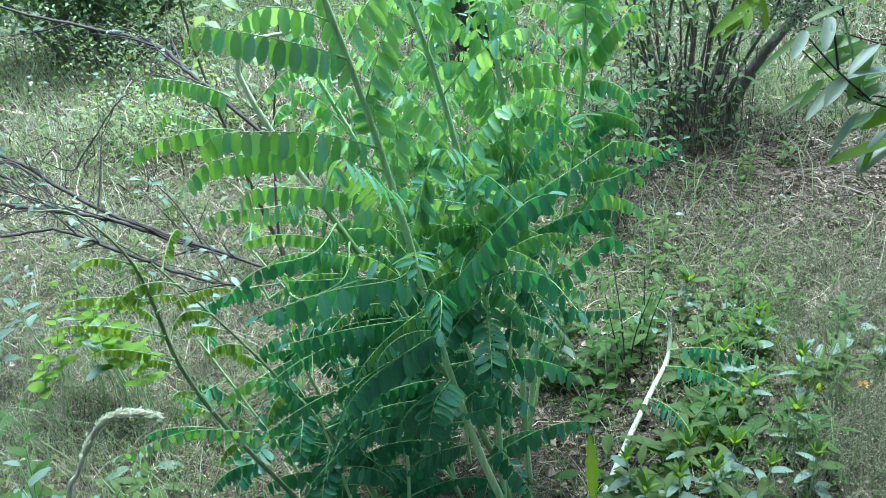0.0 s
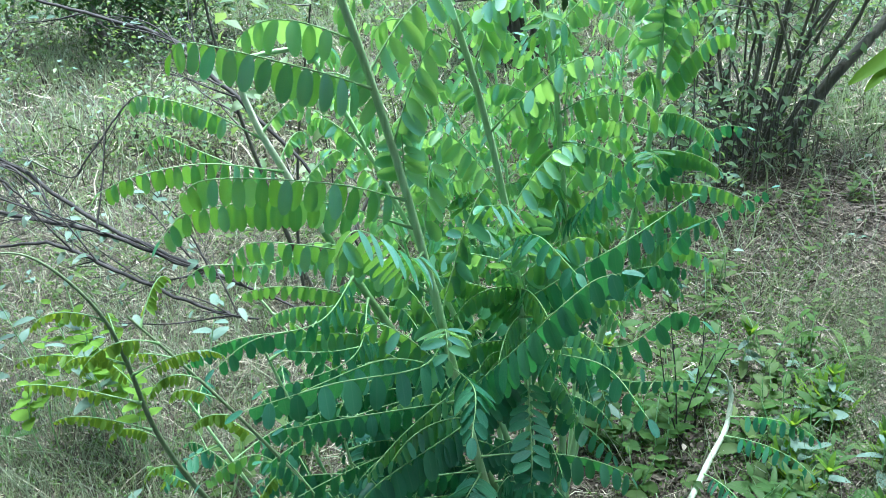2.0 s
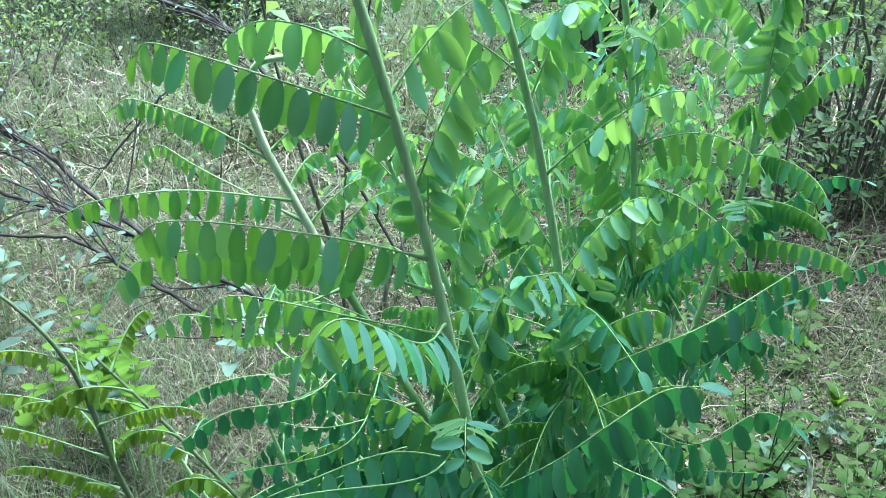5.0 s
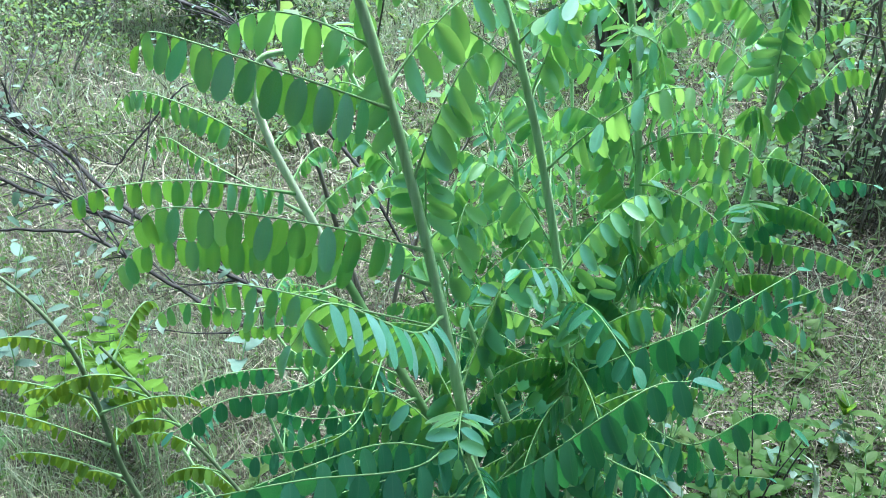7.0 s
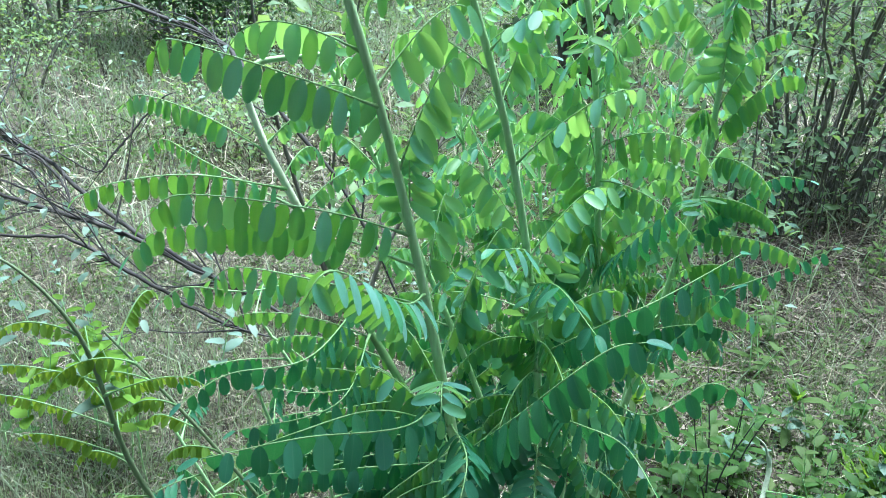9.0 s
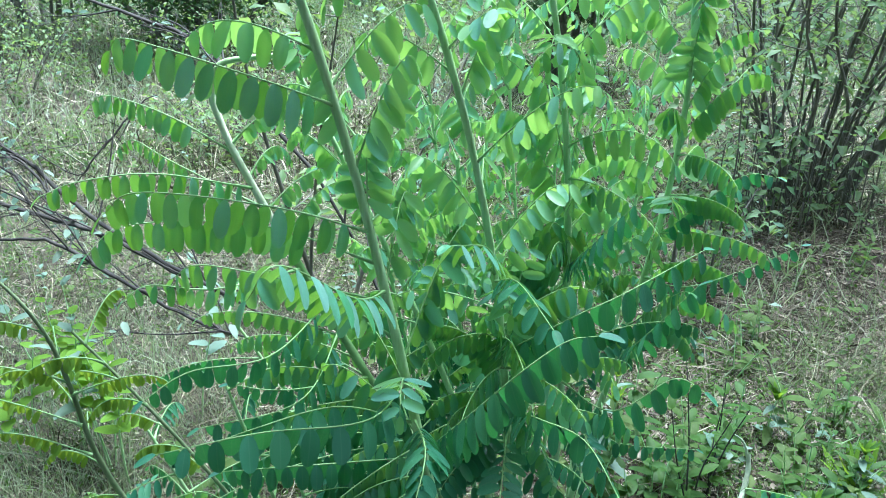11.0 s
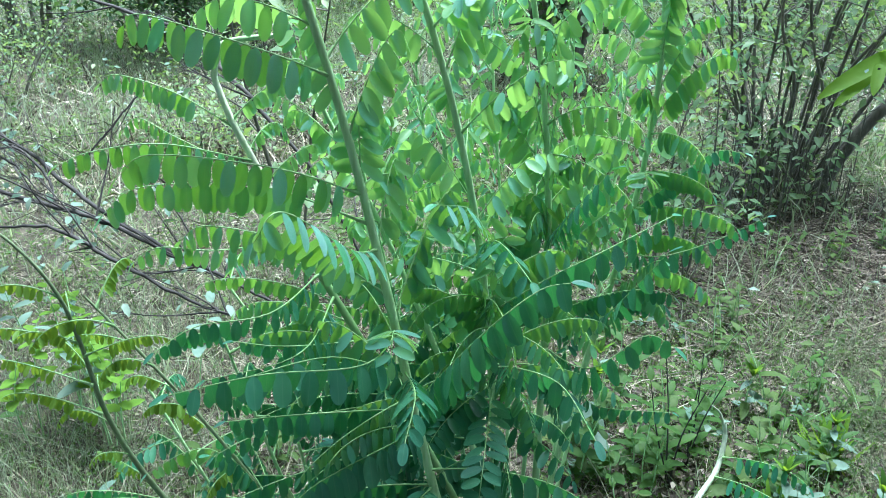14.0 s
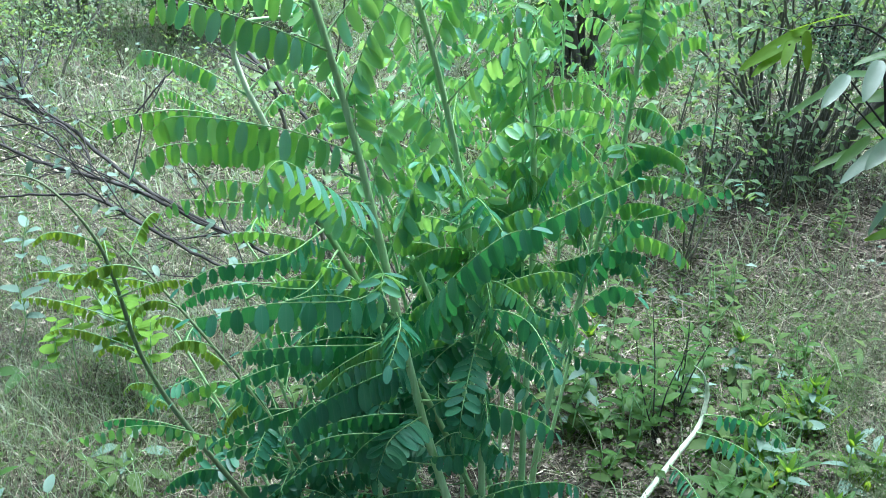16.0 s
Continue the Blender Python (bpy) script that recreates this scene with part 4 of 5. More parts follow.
def bush(name, base, label, count, spreadr, lean, height, r0, leaves, leaf_len, zlo, mat, seed, category="shrub", twig_n=4, twig_len=0.45, scatter=0.13, crook=0.1, stubs=0):
    base = (base[0], base[1], float(ground_height(np.array(base[0]), np.array(base[1]))))
    t = thing(name, base, label, category)
    r = np.random.default_rng(seed)
    lines = branching(base, count, spreadr, lean, height, r0, seed, crook) + (branching(base, stubs, spreadr * 1.1, lean * 1.3, 0.5, r0 * 0.35, seed + 1, 0.08) if stubs else [])
    tips = []
    for line, rad in lines:
        b = Buf()
        tube(b, line, np.linspace(rad, rad * 0.3, len(line)), 7, 0, 0.04)
        for tw, tr in twigs_of(line, rad, r, twig_n, twig_len):
            tube(b, tw, np.linspace(tr, tr * 0.3, len(tw)), 5)
            tips.append(tw)
        tips.append(line[10:])
        part("stem", b, [m_bark], t)
    pts = np.concatenate(tips)
    pts = pts[pts[:, 2] > zlo]
    pick = pts[r.integers(0, len(pts), leaves)] + r.normal(0, scatter, (leaves, 3)) * [1, 1, 0.7]
    pick[:, 2] = np.maximum(pick[:, 2], base[2] + 0.1)
    az = r.uniform(0, 2 * np.pi, leaves)
    ax = np.stack([np.cos(az), np.sin(az), r.normal(-0.25, 0.35, leaves)], -1)
    nor = np.stack([r.normal(0, 0.45, leaves), r.normal(0, 0.45, leaves), np.ones(leaves)], -1)
    b = Buf()
    spread(b, blade_shape(3, 0.29, 0.3, 0.25, 0.85), pick, ax, nor, r.uniform(0.6, 1.25, leaves) * leaf_len, 0)
    crown = part("crown", b, [mat], t)
    tagged(crown, kind="stuff")
    return t


bush("many_stemmed_shrub", (1.46, 4.02), "grey many-stemmed shrub with a dense stool of trunks", 34, 0.1, 0.36, 2.4, 0.0095, 4000, 0.043, 0.5, m_grey_leaf, 21, twig_n=7, crook=0.19, stubs=20)
bush("old_trunk", (1.57, 3.96), "dark leaning trunk at the side of the grey shrub", 1, 0.02, 0.7, 1.9, 0.042, 400, 0.05, 0.7, m_grey_leaf, 33, "trunk", 4)
bush("leafy_sapling", (0.78, 3.0), "small green sapling with dark thin stems in grass", 5, 0.08, 0.2, 0.95, 0.007, 420, 0.04, 0.2, m_grey_leaf, 22, "sapling", 4, 0.18, 0.05)
bush("dark_bush", (-2.75, 7.4), "dark leafy bush with twisted trunks in shade", 9, 0.35, 0.75, 2.2, 0.05, 9500, 0.06, 0.2, m_dark_leaf, 23, scatter=0.22)
bush("dark_bush", (0.5, 6.2), "dark stubby bush with shaded trunk in grass", 6, 0.2, 0.22, 1.7, 0.05, 1500, 0.08, 0.5, m_dark_leaf, 24, scatter=0.2)
bush("thin_sapling", (-0.45, 2.7), "thin dark sapling with few leaves behind the shrub", 3, 0.1, 0.15, 1.5, 0.011, 160, 0.05, 0.3, m_shrub, 25, "sapling", 4, 0.25, 0.08)
bush("green_bush", (-4.6, 8.2), "bright green leafy bush at the clearing's edge", 9, 0.4, 0.5, 2.2, 0.03, 4200, 0.06, 0.1, m_shrub, 26, scatter=0.3)
bush("green_bush", (-1.2, 10.5), "bright green leafy bush at the clearing's edge", 9, 0.4, 0.6, 2.2, 0.03, 3600, 0.06, 0.1, m_shrub, 27, scatter=0.3)
bush("green_bush", (2.6, 8.6), "bright green leafy bush at the clearing's edge", 9, 0.4, 0.6, 2.0, 0.03, 3200, 0.06, 0.1, m_shrub, 28, scatter=0.3)
bush("green_bush", (4.9, 10.0), "bright green leafy bush at the clearing's edge", 9, 0.4, 0.6, 2.2, 0.03, 3600, 0.06, 0.1, m_shrub, 29, scatter=0.3)

for x, y, h, k in ((-3.4, 5.6, 0.8, 171), (-2.1, 6.3, 0.7, 172), (-4.2, 6.6, 1.0, 173), (-1.6, 4.6, 0.45, 174), (3.2, 6.6, 0.8, 176), (-0.6, 7.6, 0.8, 177)):
    bush("low_bush", (x, y), "low light green bush growing among grass", 9, 0.25, 0.6, h, 0.006, 900, 0.034, 0.05, m_shrub, k, "bush", 5, 0.22, 0.12)


def basal_leaves():
    """Broad-leaved suckers round the foot of the grey shrub."""
    r = np.random.default_rng(31)
    n = 230
    a, q = r.uniform(0, 2 * np.pi, n), np.abs(r.normal(0.15, 0.12, n))
    x, y = 1.3 + q * np.cos(a) * 1.3, 3.7 + q * np.sin(a) * 0.6
    org = np.stack([x, y, r.uniform(0.08, 0.5, n)], -1)
    az = r.uniform(0, 2 * np.pi, n)
    b = Buf()
    spread(b, blade_shape(5, 0.22, 0.3, 0.25, 0.8), org, np.stack([np.cos(az), np.sin(az), r.normal(0, 0.3, n)], -1), np.stack([r.normal(0, 0.3, n), r.normal(-0.3, 0.3, n), np.ones(n)], -1), r.uniform(0.03, 0.062, n))
    for k in range(60):
        tube(b, smooth_line([(x[k], y[k], 0), (x[k], y[k], 0.2), org[k] + [0, 0, 0.02]], 5), 0.003, 5, 1)
    stuff("sucker_leaves", b, [m_grey_leaf, m_bark], "broad green suckers round the foot of the grey shrub", "suckers")


basal_leaves()


# ---- dead branches ----
def dead_branch(name, line, r0, side_n, seed, label, leaf_n=0):
    r = np.random.default_rng(seed)
    p = smooth_line(line, 40)
    p[1:-1] += r.normal(0, 0.002, (38, 3)) * min(1.0, np.linalg.norm(p[-1] - p[0]))
    t = thing(name, p[0], label, "branch")
    b = Buf()
    tube(b, p, r0 * np.interp(np.linspace(0, 1, 40), [0, 0.5, 0.75, 1], [0.4, 0.85, 0.75, 0.28]), 7, 0, 0.05)
    part("limb", b, [m_twig], t)
    spots = []
    for k in range(side_n):
        i = int(r.integers(8, 38))
        d = unit(unit(p[i - 2] - p[i]) + r.normal(0, 0.38, 3) + [0, 0, 0.12])
        L = r.uniform(0.08, 0.34)
        q = smooth_line([p[i], p[i] + d * L * 0.5 + r.normal(0, 0.008, 3), p[i] + d * L + r.normal(0, 0.015, 3)], 9)
        q[:, 2] = np.maximum(q[:, 2], 0.02)
        b = Buf()
        tube(b, q, np.linspace(r0 * 0.42, r0 * 0.16, 9), 5)
        spots.append(q)
        for m in range(4):
            j = int(r.integers(2, 8))
            e = q[j] + unit(d + r.normal(0, 0.4, 3)) * L * 0.5
            tube(b, smooth_line([q[j], (q[j] + e) / 2 + r.normal(0, 0.004, 3), e], 5), r0 * 0.13, 4)
            spots.append(np.array([e]))
        part("twig", b, [m_twig], t)
    if leaf_n:
        pts = np.concatenate(spots)
        o = pts[r.integers(0, len(pts), leaf_n)] + r.normal(0, 0.015, (leaf_n, 3))
        az = r.uniform(0, 2 * np.pi, leaf_n)
        b = Buf()
        spread(b, blade_shape(4, 0.25, 0.3, 0.3, 0.85), o, np.stack([np.cos(az), np.sin(az), r.normal(0, 0.4, leaf_n)], -1), np.stack([r.normal(0, 0.4, leaf_n), r.normal(0, 0.4, leaf_n), np.ones(leaf_n)], -1), r.uniform(0.018, 0.04, leaf_n))
        tagged(part("foliage", b, [m_herb_pale], t, "few small pale leaves"), kind="stuff")


dead_branch("bare_branch", [(-1.75, 2.45, 1.0), (-1.351, 2.3, 0.83), (-1.229, 2.25, 0.762), (-1.088, 2.2, 0.713), (-0.879, 2.1, 0.603), (-0.642, 2.0, 0.536), (-0.45, 1.95, 0.47), (-0.3, 1.92, 0.4)], 0.0068, 16, 41, "dark bare branch hanging over grass", 60)
dead_branch("bare_branch", [(-1.8, 2.25, 0.86), (-1.421, 2.2, 0.71), (-1.196, 2.15, 0.635), (-0.954, 2.1, 0.599), (-0.817, 2.05, 0.582), (-0.66, 2.02, 0.52), (-0.5, 1.98, 0.47)], 0.007, 14, 42, "dark bare branch hanging over grass", 50)
dead_branch("bare_branch", [(-1.073, 2.2, 0.747), (-0.972, 2.2, 0.692), (-0.93, 2.22, 0.735), (-0.897, 2.25, 0.772), (-0.821, 2.3, 0.86), (-0.776, 2.3, 0.881)], 0.0032, 4, 43, "thin dead twig over straw", 0)
dead_branch("bare_branch", [(-1.364, 2.1, 0.53), (-1.186, 2.1, 0.547), (-0.999, 2.05, 0.574), (-0.89, 2.02, 0.546), (-0.751, 1.98, 0.493), (-0.565, 1.93, 0.431), (-0.45, 1.9, 0.42)], 0.006, 11, 45, "dark forked bare branch over straw", 30)
dead_branch("bare_branch", [(-1.6, 2.4, 0.86), (-1.41, 2.3, 0.812), (-1.299, 2.28, 0.769), (-1.12, 2.2, 0.725), (-1.034, 2.15, 0.671), (-0.992, 2.1, 0.623)], 0.0046, 9, 46, "thin dark twiggy branch in a tangle", 40)
dead_branch("bare_branch", [(-1.6, 2.35, 0.8), (-1.409, 2.3, 0.743), (-1.194, 2.25, 0.677), (-1.093, 2.2, 0.602)], 0.004, 8, 47, "thin dark twiggy branch in a tangle", 40)
dead_branch("bare_branch", [(-2.0, 3.3, 1.28), (-1.451, 3.0, 1.085), (-1.19, 2.9, 1.015), (-0.83, 2.75, 0.935), (-0.694, 2.6, 0.867), (-0.563, 2.5, 0.779), (-0.35, 2.4, 0.55), (-0.1, 2.35, 0.03)], 0.008, 12, 44, "long dark bare branch slanting behind the shrub", 25)


# ---- weeds that can be told apart ----
def herb(name, at, label, height, stalks, leaf_len, leaves, mat, seed, wide=0.24, lean=0.25, droop=0.3, stalk_mat=None, category="weed", bare=0.15, steep=1.0):
    base = (at[0], at[1], float(ground_height(np.array(at[0]), np.array(at[1]))))
    t = thing(name, base, label, category)
    r = np.random.default_rng(seed)
    shape = blade_shape(6, wide, 0.25, droop, 0.8, 0.06)
    for k in range(stalks):
        az = r.uniform(0, 2 * np.pi)
        h = height * r.uniform(0.75, 1.05)
        top = np.array([base[0] + math.cos(az) * lean * h, base[1] + math.sin(az) * lean * h, base[2] + h])
        o = np.array(base) + [r.normal(0, 0.015), r.normal(0, 0.015), -0.02]
        p = smooth_line([o, (o + top) / 2 + r.normal(0, 0.012, 3), top], 14)
        b = Buf()
        tube(b, p, np.linspace(0.0026, 0.001, 14), 6)
        part("stalk", b, [stalk_mat or m_stem], t)
        a = r.uniform(0, 6.28)
        for q in range(leaves):
            f = (q + 1) / leaves
            i = min(13, int(13 * (bare + f * (1 - bare))))
            a += 2.4
            el = (r.uniform(0.1, 0.5) + 0.5 * f) * steep
            d = np.array([math.cos(a), math.sin(a), el])
            L = leaf_len * r.uniform(0.75, 1.1) * (1 - 0.4 * f * f)
            b = Buf()
            spread(b, shape, [p[i]], [d], [np.array([-math.cos(a) * el, -math.sin(a) * el, 1.0]) + r.normal(0, 0.15, 3)], L)
            part("leaf", b, [mat], t)
    return t


for k, (x, y, h) in enumerate(((-0.62, 1.12, 0.4), (-0.92, 2.0, 0.44), (-1.2, 2.25, 0.36), (-0.83, 1.9, 0.36), (-1.35, 2.1, 0.3), (-0.72, 2.15, 0.34), (-1.55, 2.5, 0.34))):
    herb("pale_weed", (x, y), "tall weed with broad pale grey-green leaves", h, 1, 0.078, 6, m_herb_pale, 60 + k, 0.27, bare=0.5)
for k, (x, y, h) in enumerate(((-0.65, 1.05, 0.59), (-0.72, 1.1, 0.56), (-0.58, 1.02, 0.52), (-0.76, 1.04, 0.56))):
    herb("tall_weed", (x, y), "tall slender weed with pale green oval leaves", h, 2, 0.055, 7, (m_herb_pale, m_herb_bright)[k % 2], 430 + k, 0.24, 0.06, bare=0.6)
for k, (x, y, h) in enumerate(((-0.97, 1.98, 0.42), (-0.84, 1.9, 0.4), (-1.06, 1.9, 0.36), (-0.9, 2.04, 0.44), (-0.78, 1.84, 0.36))):
    herb("yellow_weed", (x, y), "bushy weed with broad yellow-green leaves", h, 2, 0.06, 9, m_herb_yellow, 70 + k, 0.32, 0.18, 0.1, bare=0.6, steep=0.3)
for k, (x, y, h) in enumerate(((0.9, 1.72, 0.2), (1.0, 1.96, 0.15), (1.15, 2.18, 0.14), (1.0, 2.1, 0.14), (0.72, 1.62, 0.16), (0.6, 1.5, 0.15), (0.82, 1.5, 0.17), (1.3, 2.0, 0.16), (1.1, 1.7, 0.18), (0.55, 1.94, 0.14), (0.95, 1.45, 0.18), (0.5, 1.36, 0.13), (0.68, 1.38, 0.15))):
    herb("leafy_weed", (x, y), "low weed with narrow upright green leaves", h, 3, 0.06 + 0.02 * (k % 3), 6, (m_weed, m_weed, m_herb)[k % 3], 80 + k, 0.13 + 0.04 * (k % 2), 0.3)
for k, (x, y, h) in enumerate(((0.575, 1.87, 0.38), (0.63, 1.95, 0.34))):
    herb("dark_stalked_weed", (x, y), "weed with thin dark stalks and oval green leaves", h, 3, 0.055, 8, m_herb_bright, 100 + k, 0.24, 0.25, 0.2, m_twig)
for k, (x, y, h) in enumerate(((0.5, 1.8, 0.22), (0.8, 1.66, 0.16), (0.86, 1.76, 0.18), (0.82, 1.86, 0.2), (0.6, 2.02, 0.26), (0.76, 1.56, 0.14), (0.52, 1.98, 0.22), (0.82, 1.98, 0.2), (0.46, 1.88, 0.2), (0.44, 1.72, 0.16), (0.9, 2.2, 0.24), (0.7, 2.1, 0.22), (1.08, 2.32, 0.2), (1.25, 1.8, 0.16), (0.34, 1.86, 0.3), (0.4, 2.0, 0.32), (0.3, 2.02, 0.28), (0.46, 2.14, 0.3))):
    herb("oval_leaved_weed", (x, y), "upright weed with oval mid-green leaves", h, 2, 0.052 + 0.008 * (k % 3), 7, (m_herb_bright, m_herb, m_weed)[k % 3], 400 + k, 0.27, 0.3)
for k, (x, y, h) in enumerate(((-1.1, 1.55, 0.12), (-0.75, 1.5, 0.14), (-1.3, 1.75, 0.13), (-0.55, 1.75, 0.2), (-0.4, 1.9, 0.22), (0.95, 2.75, 0.2), (1.2, 3.2, 0.16), (0.85, 2.5, 0.22), (1.45, 3.3, 0.14), (1.7, 3.4, 0.15), (0.5, 2.6, 0.25), (0.2, 2.8, 0.3), (-0.2, 3.1, 0.3))):
    herb("small_herb", (x, y), "small green herb with oval leaves in straw", h, 3, 0.06, 6, m_herb, 110 + k, 0.22, 0.35)


def grass_tuft(x, y, h, seed):
    z = float(ground_height(np.array(x), np.array(y)))
    t = thing("grass_tuft", (x, y, z), "tuft of upright yellow-green grass blades in litter", "grass", "grass tufts")
    r = np.random.default_rng(seed)
    shape = blade_shape(6, 0.035, 0.4, 0.15, 0.6)
    for k in range(18):
        a, el = r.uniform(0, 6.28), r.uniform(1.2, 4)
        b = Buf()
        spread(b, shape, [(x + r.normal(0, 0.02), y + r.normal(0, 0.02), z - 0.005)], [(math.cos(a), math.sin(a), el)], [(-math.cos(a) * el, -math.sin(a) * el, 1)], h * r.uniform(0.6, 1.1), wide=h * 1.6)
        part("blade", b, [m_herb_yellow], t)


for k, (x, y, h) in enumerate(((1.0, 1.98, 0.16), (0.83, 1.72, 0.14), (1.05, 1.74, 0.14), (0.72, 1.58, 0.12))):
    grass_tuft(x, y, h, 180 + k)
for k, (x, y, h) in enumerate(((0.86, 1.8, 0.1), (0.74, 1.68, 0.1), (1.12, 1.86, 0.09), (0.95, 1.56, 0.1))):
    herb("broad_weed", (x, y), "low weed with broad dull green leaves", h, 2, 0.075, 5, (m_herb_pale, m_weed)[k % 2], 190 + k, 0.22, 0.5)


def rosette_weed(x, y, h, seed):
    """A stalk with drooping greyish leaves and a bright tuft of narrow young leaves on top."""
    z = float(ground_height(np.array(x), np.array(y)))
    t = thing("rosette_weed", (x, y, z), "weed with grey-green leaves under a bright yellow-green top tuft", "weed", "rosette weeds")
    r = np.random.default_rng(seed)
    top = np.array([x + r.normal(0, 0.012), y + r.normal(0, 0.012), z + h])
    p = smooth_line([(x, y, z - 0.02), ((x + top[0]) / 2 + r.normal(0, 0.006), (y + top[1]) / 2, z + h * 0.5), top], 10)
    b = Buf()
    tube(b, p, np.linspace(0.0028, 0.0014, 10), 6)
    part("stalk", b, [m_stem], t)
    a = r.uniform(0, 6.28)
    low_leaf, top_leaf = blade_shape(7, 0.2, 0.25, 0.35, 0.75, 0.05), blade_shape(6, 0.13, 0.3, 0.2, 0.7)
    for k in range(9):
        a += 2.4
        f = 0.2 + 0.7 * k / 8
        q = p[min(9, int(9 * f))]
        b = Buf()
        spread(b, low_leaf, [q], [(math.cos(a), math.sin(a), r.uniform(0.0, 0.45))], [(r.normal(0, 0.15), r.normal(0, 0.15), 1)], r.uniform(0.055, 0.085) * (1.1 - 0.4 * f))
        part("leaf", b, [(m_herb_pale, m_herb)[k % 2]], t)
    for k in range(10):
        a += 2.4
        el = r.uniform(1.0, 3.4)
        b = Buf()
        spread(b, top_leaf, [top], [(math.cos(a), math.sin(a), el)], [(-math.cos(a) * el, -math.sin(a) * el, 1)], r.uniform(0.03, 0.055))
        part("young_leaf", b, [(m_herb_yellow, m_herb_bright)[k % 2]], t, "bright young leaf")


for k, (x, y, h) in enumerate(((0.8, 1.75, 0.17), (0.6, 1.41, 0.16), (0.7, 1.39, 0.17), (0.76, 1.34, 0.16), (1.0, 1.69, 0.16), (0.49, 1.29, 0.15), (0.47, 1.39, 0.15), (0.9, 1.51, 0.15), (0.85, 2.19, 0.15), (0.98, 1.97, 0.14), (0.84, 1.62, 0.14), (0.66, 1.32, 0.15), (0.88, 1.36, 0.13), (0.56, 1.33, 0.14), (0.36, 1.92, 0.3), (0.42, 2.06, 0.28))):
    rosette_weed(x, y, h, 520 + k)


def broad_leaf(x, y, size, turn, seed):
    """A low plant of a few broad soft leaves lying nearly flat."""
    z = float(ground_height(np.array(x), np.array(y)))
    t = thing("broad_leaved_herb", (x, y, z), "low herb with broad soft blue-green leaves lying open", "weed", "broad-leaved herbs")
    r = np.random.default_rng(seed)
    shape = blade_shape(9, 0.22, 0.25, 0.3, 0.85, 0.06)
    for k in range(4):
        a = turn + k * 1.7 + r.normal(0, 0.3)
        o = np.array([x + r.normal(0, 0.008), y + r.normal(0, 0.008), z])
        q = o + [0.03 * math.cos(a), 0.03 * math.sin(a), r.uniform(0.04, 0.09)]
        b = Buf()
        tube(b, smooth_line([o, (o + q) / 2 + [0, 0, 0.012], q], 6), 0.0013, 5, 1)
        spread(b, shape, [q], [(math.cos(a), math.sin(a), r.uniform(-0.1, 0.35))], [(r.normal(0, 0.2), r.normal(-0.15, 0.2), 1)], size * r.uniform(0.65, 1.0))
        part("leaf", b, [(m_herb, m_herb_pale, m_weed)[seed % 3], m_stem], t)


for k, (x, y, sz) in enumerate(((0.78, 1.88, 0.09), (0.74, 1.78, 0.09), (0.92, 1.89, 0.09), (0.89, 1.61, 0.085), (1.07, 1.73, 0.1), (1.26, 1.9, 0.1), (0.38, 1.42, 0.075), (0.48, 1.64, 0.07), (0.52, 1.38, 0.06), (0.68, 1.34, 0.06), (-0.7, 1.55, 0.08), (-0.75, 1.64, 0.08), (-1.17, 1.88, 0.08))):
    broad_leaf(x, y, sz, k * 1.3, 560 + k)


def marigold():
    """One small orange flower head among the seeding weeds."""
    t = thing("orange_flower", (1.12, 1.62, 0.0), "small orange flower head among seeding weeds", "flower")
    b = Buf()
    tube(b, smooth_line([(1.12, 1.62, -0.01), (1.118, 1.615, 0.06), (1.12, 1.61, 0.125)], 6), 0.0015, 5)
    part("stalk", b, [m_stem], t)
    r = np.random.default_rng(77)
    b = Buf()
    a = r.uniform(0, 6.28, 22)
    spread(b, blade_shape(4, 0.2, 0.2, 0.1, 0.9), np.tile([(1.12, 1.61, 0.125)], (22, 1)), np.stack([np.cos(a), np.sin(a), r.uniform(0.2, 1.6, 22)], -1), np.stack([-np.cos(a), -np.sin(a), np.ones(22)], -1), r.uniform(0.01, 0.018, 22))
    part("petal_head", b, [m_orange], t)


marigold()


def toothed_leaf():
    t = thing("sow_thistle", (0.385, 1.42, 0.0), "single upright toothed yellow-green leaf in litter", "weed")
    n = 13
    s = np.linspace(0, 1, n)
    w = 0.012 * np.sin(np.pi * np.clip(s * 0.9 + 0.08, 0, 1)) * (1 + 0.45 * (np.arange(n) % 2))
    v = np.zeros((n, 3, 3))
    for k, sd in enumerate((-1, 0, 1)):
        v[:, k] = np.stack([0.385 + sd * w - 0.012 * s ** 2, 1.42 - 0.01 * s + 0.004 * abs(sd), s * 0.23 - 0.01], -1)
    i, j = np.meshgrid(np.arange(n - 1), np.arange(2), indexing="ij")
    f = np.stack([i * 3 + j, i * 3 + j + 1, (i + 1) * 3 + j + 1, (i + 1) * 3 + j], -1)
    part("leaf", Buf().add(v, f), [m_herb_yellow], t)


toothed_leaf()


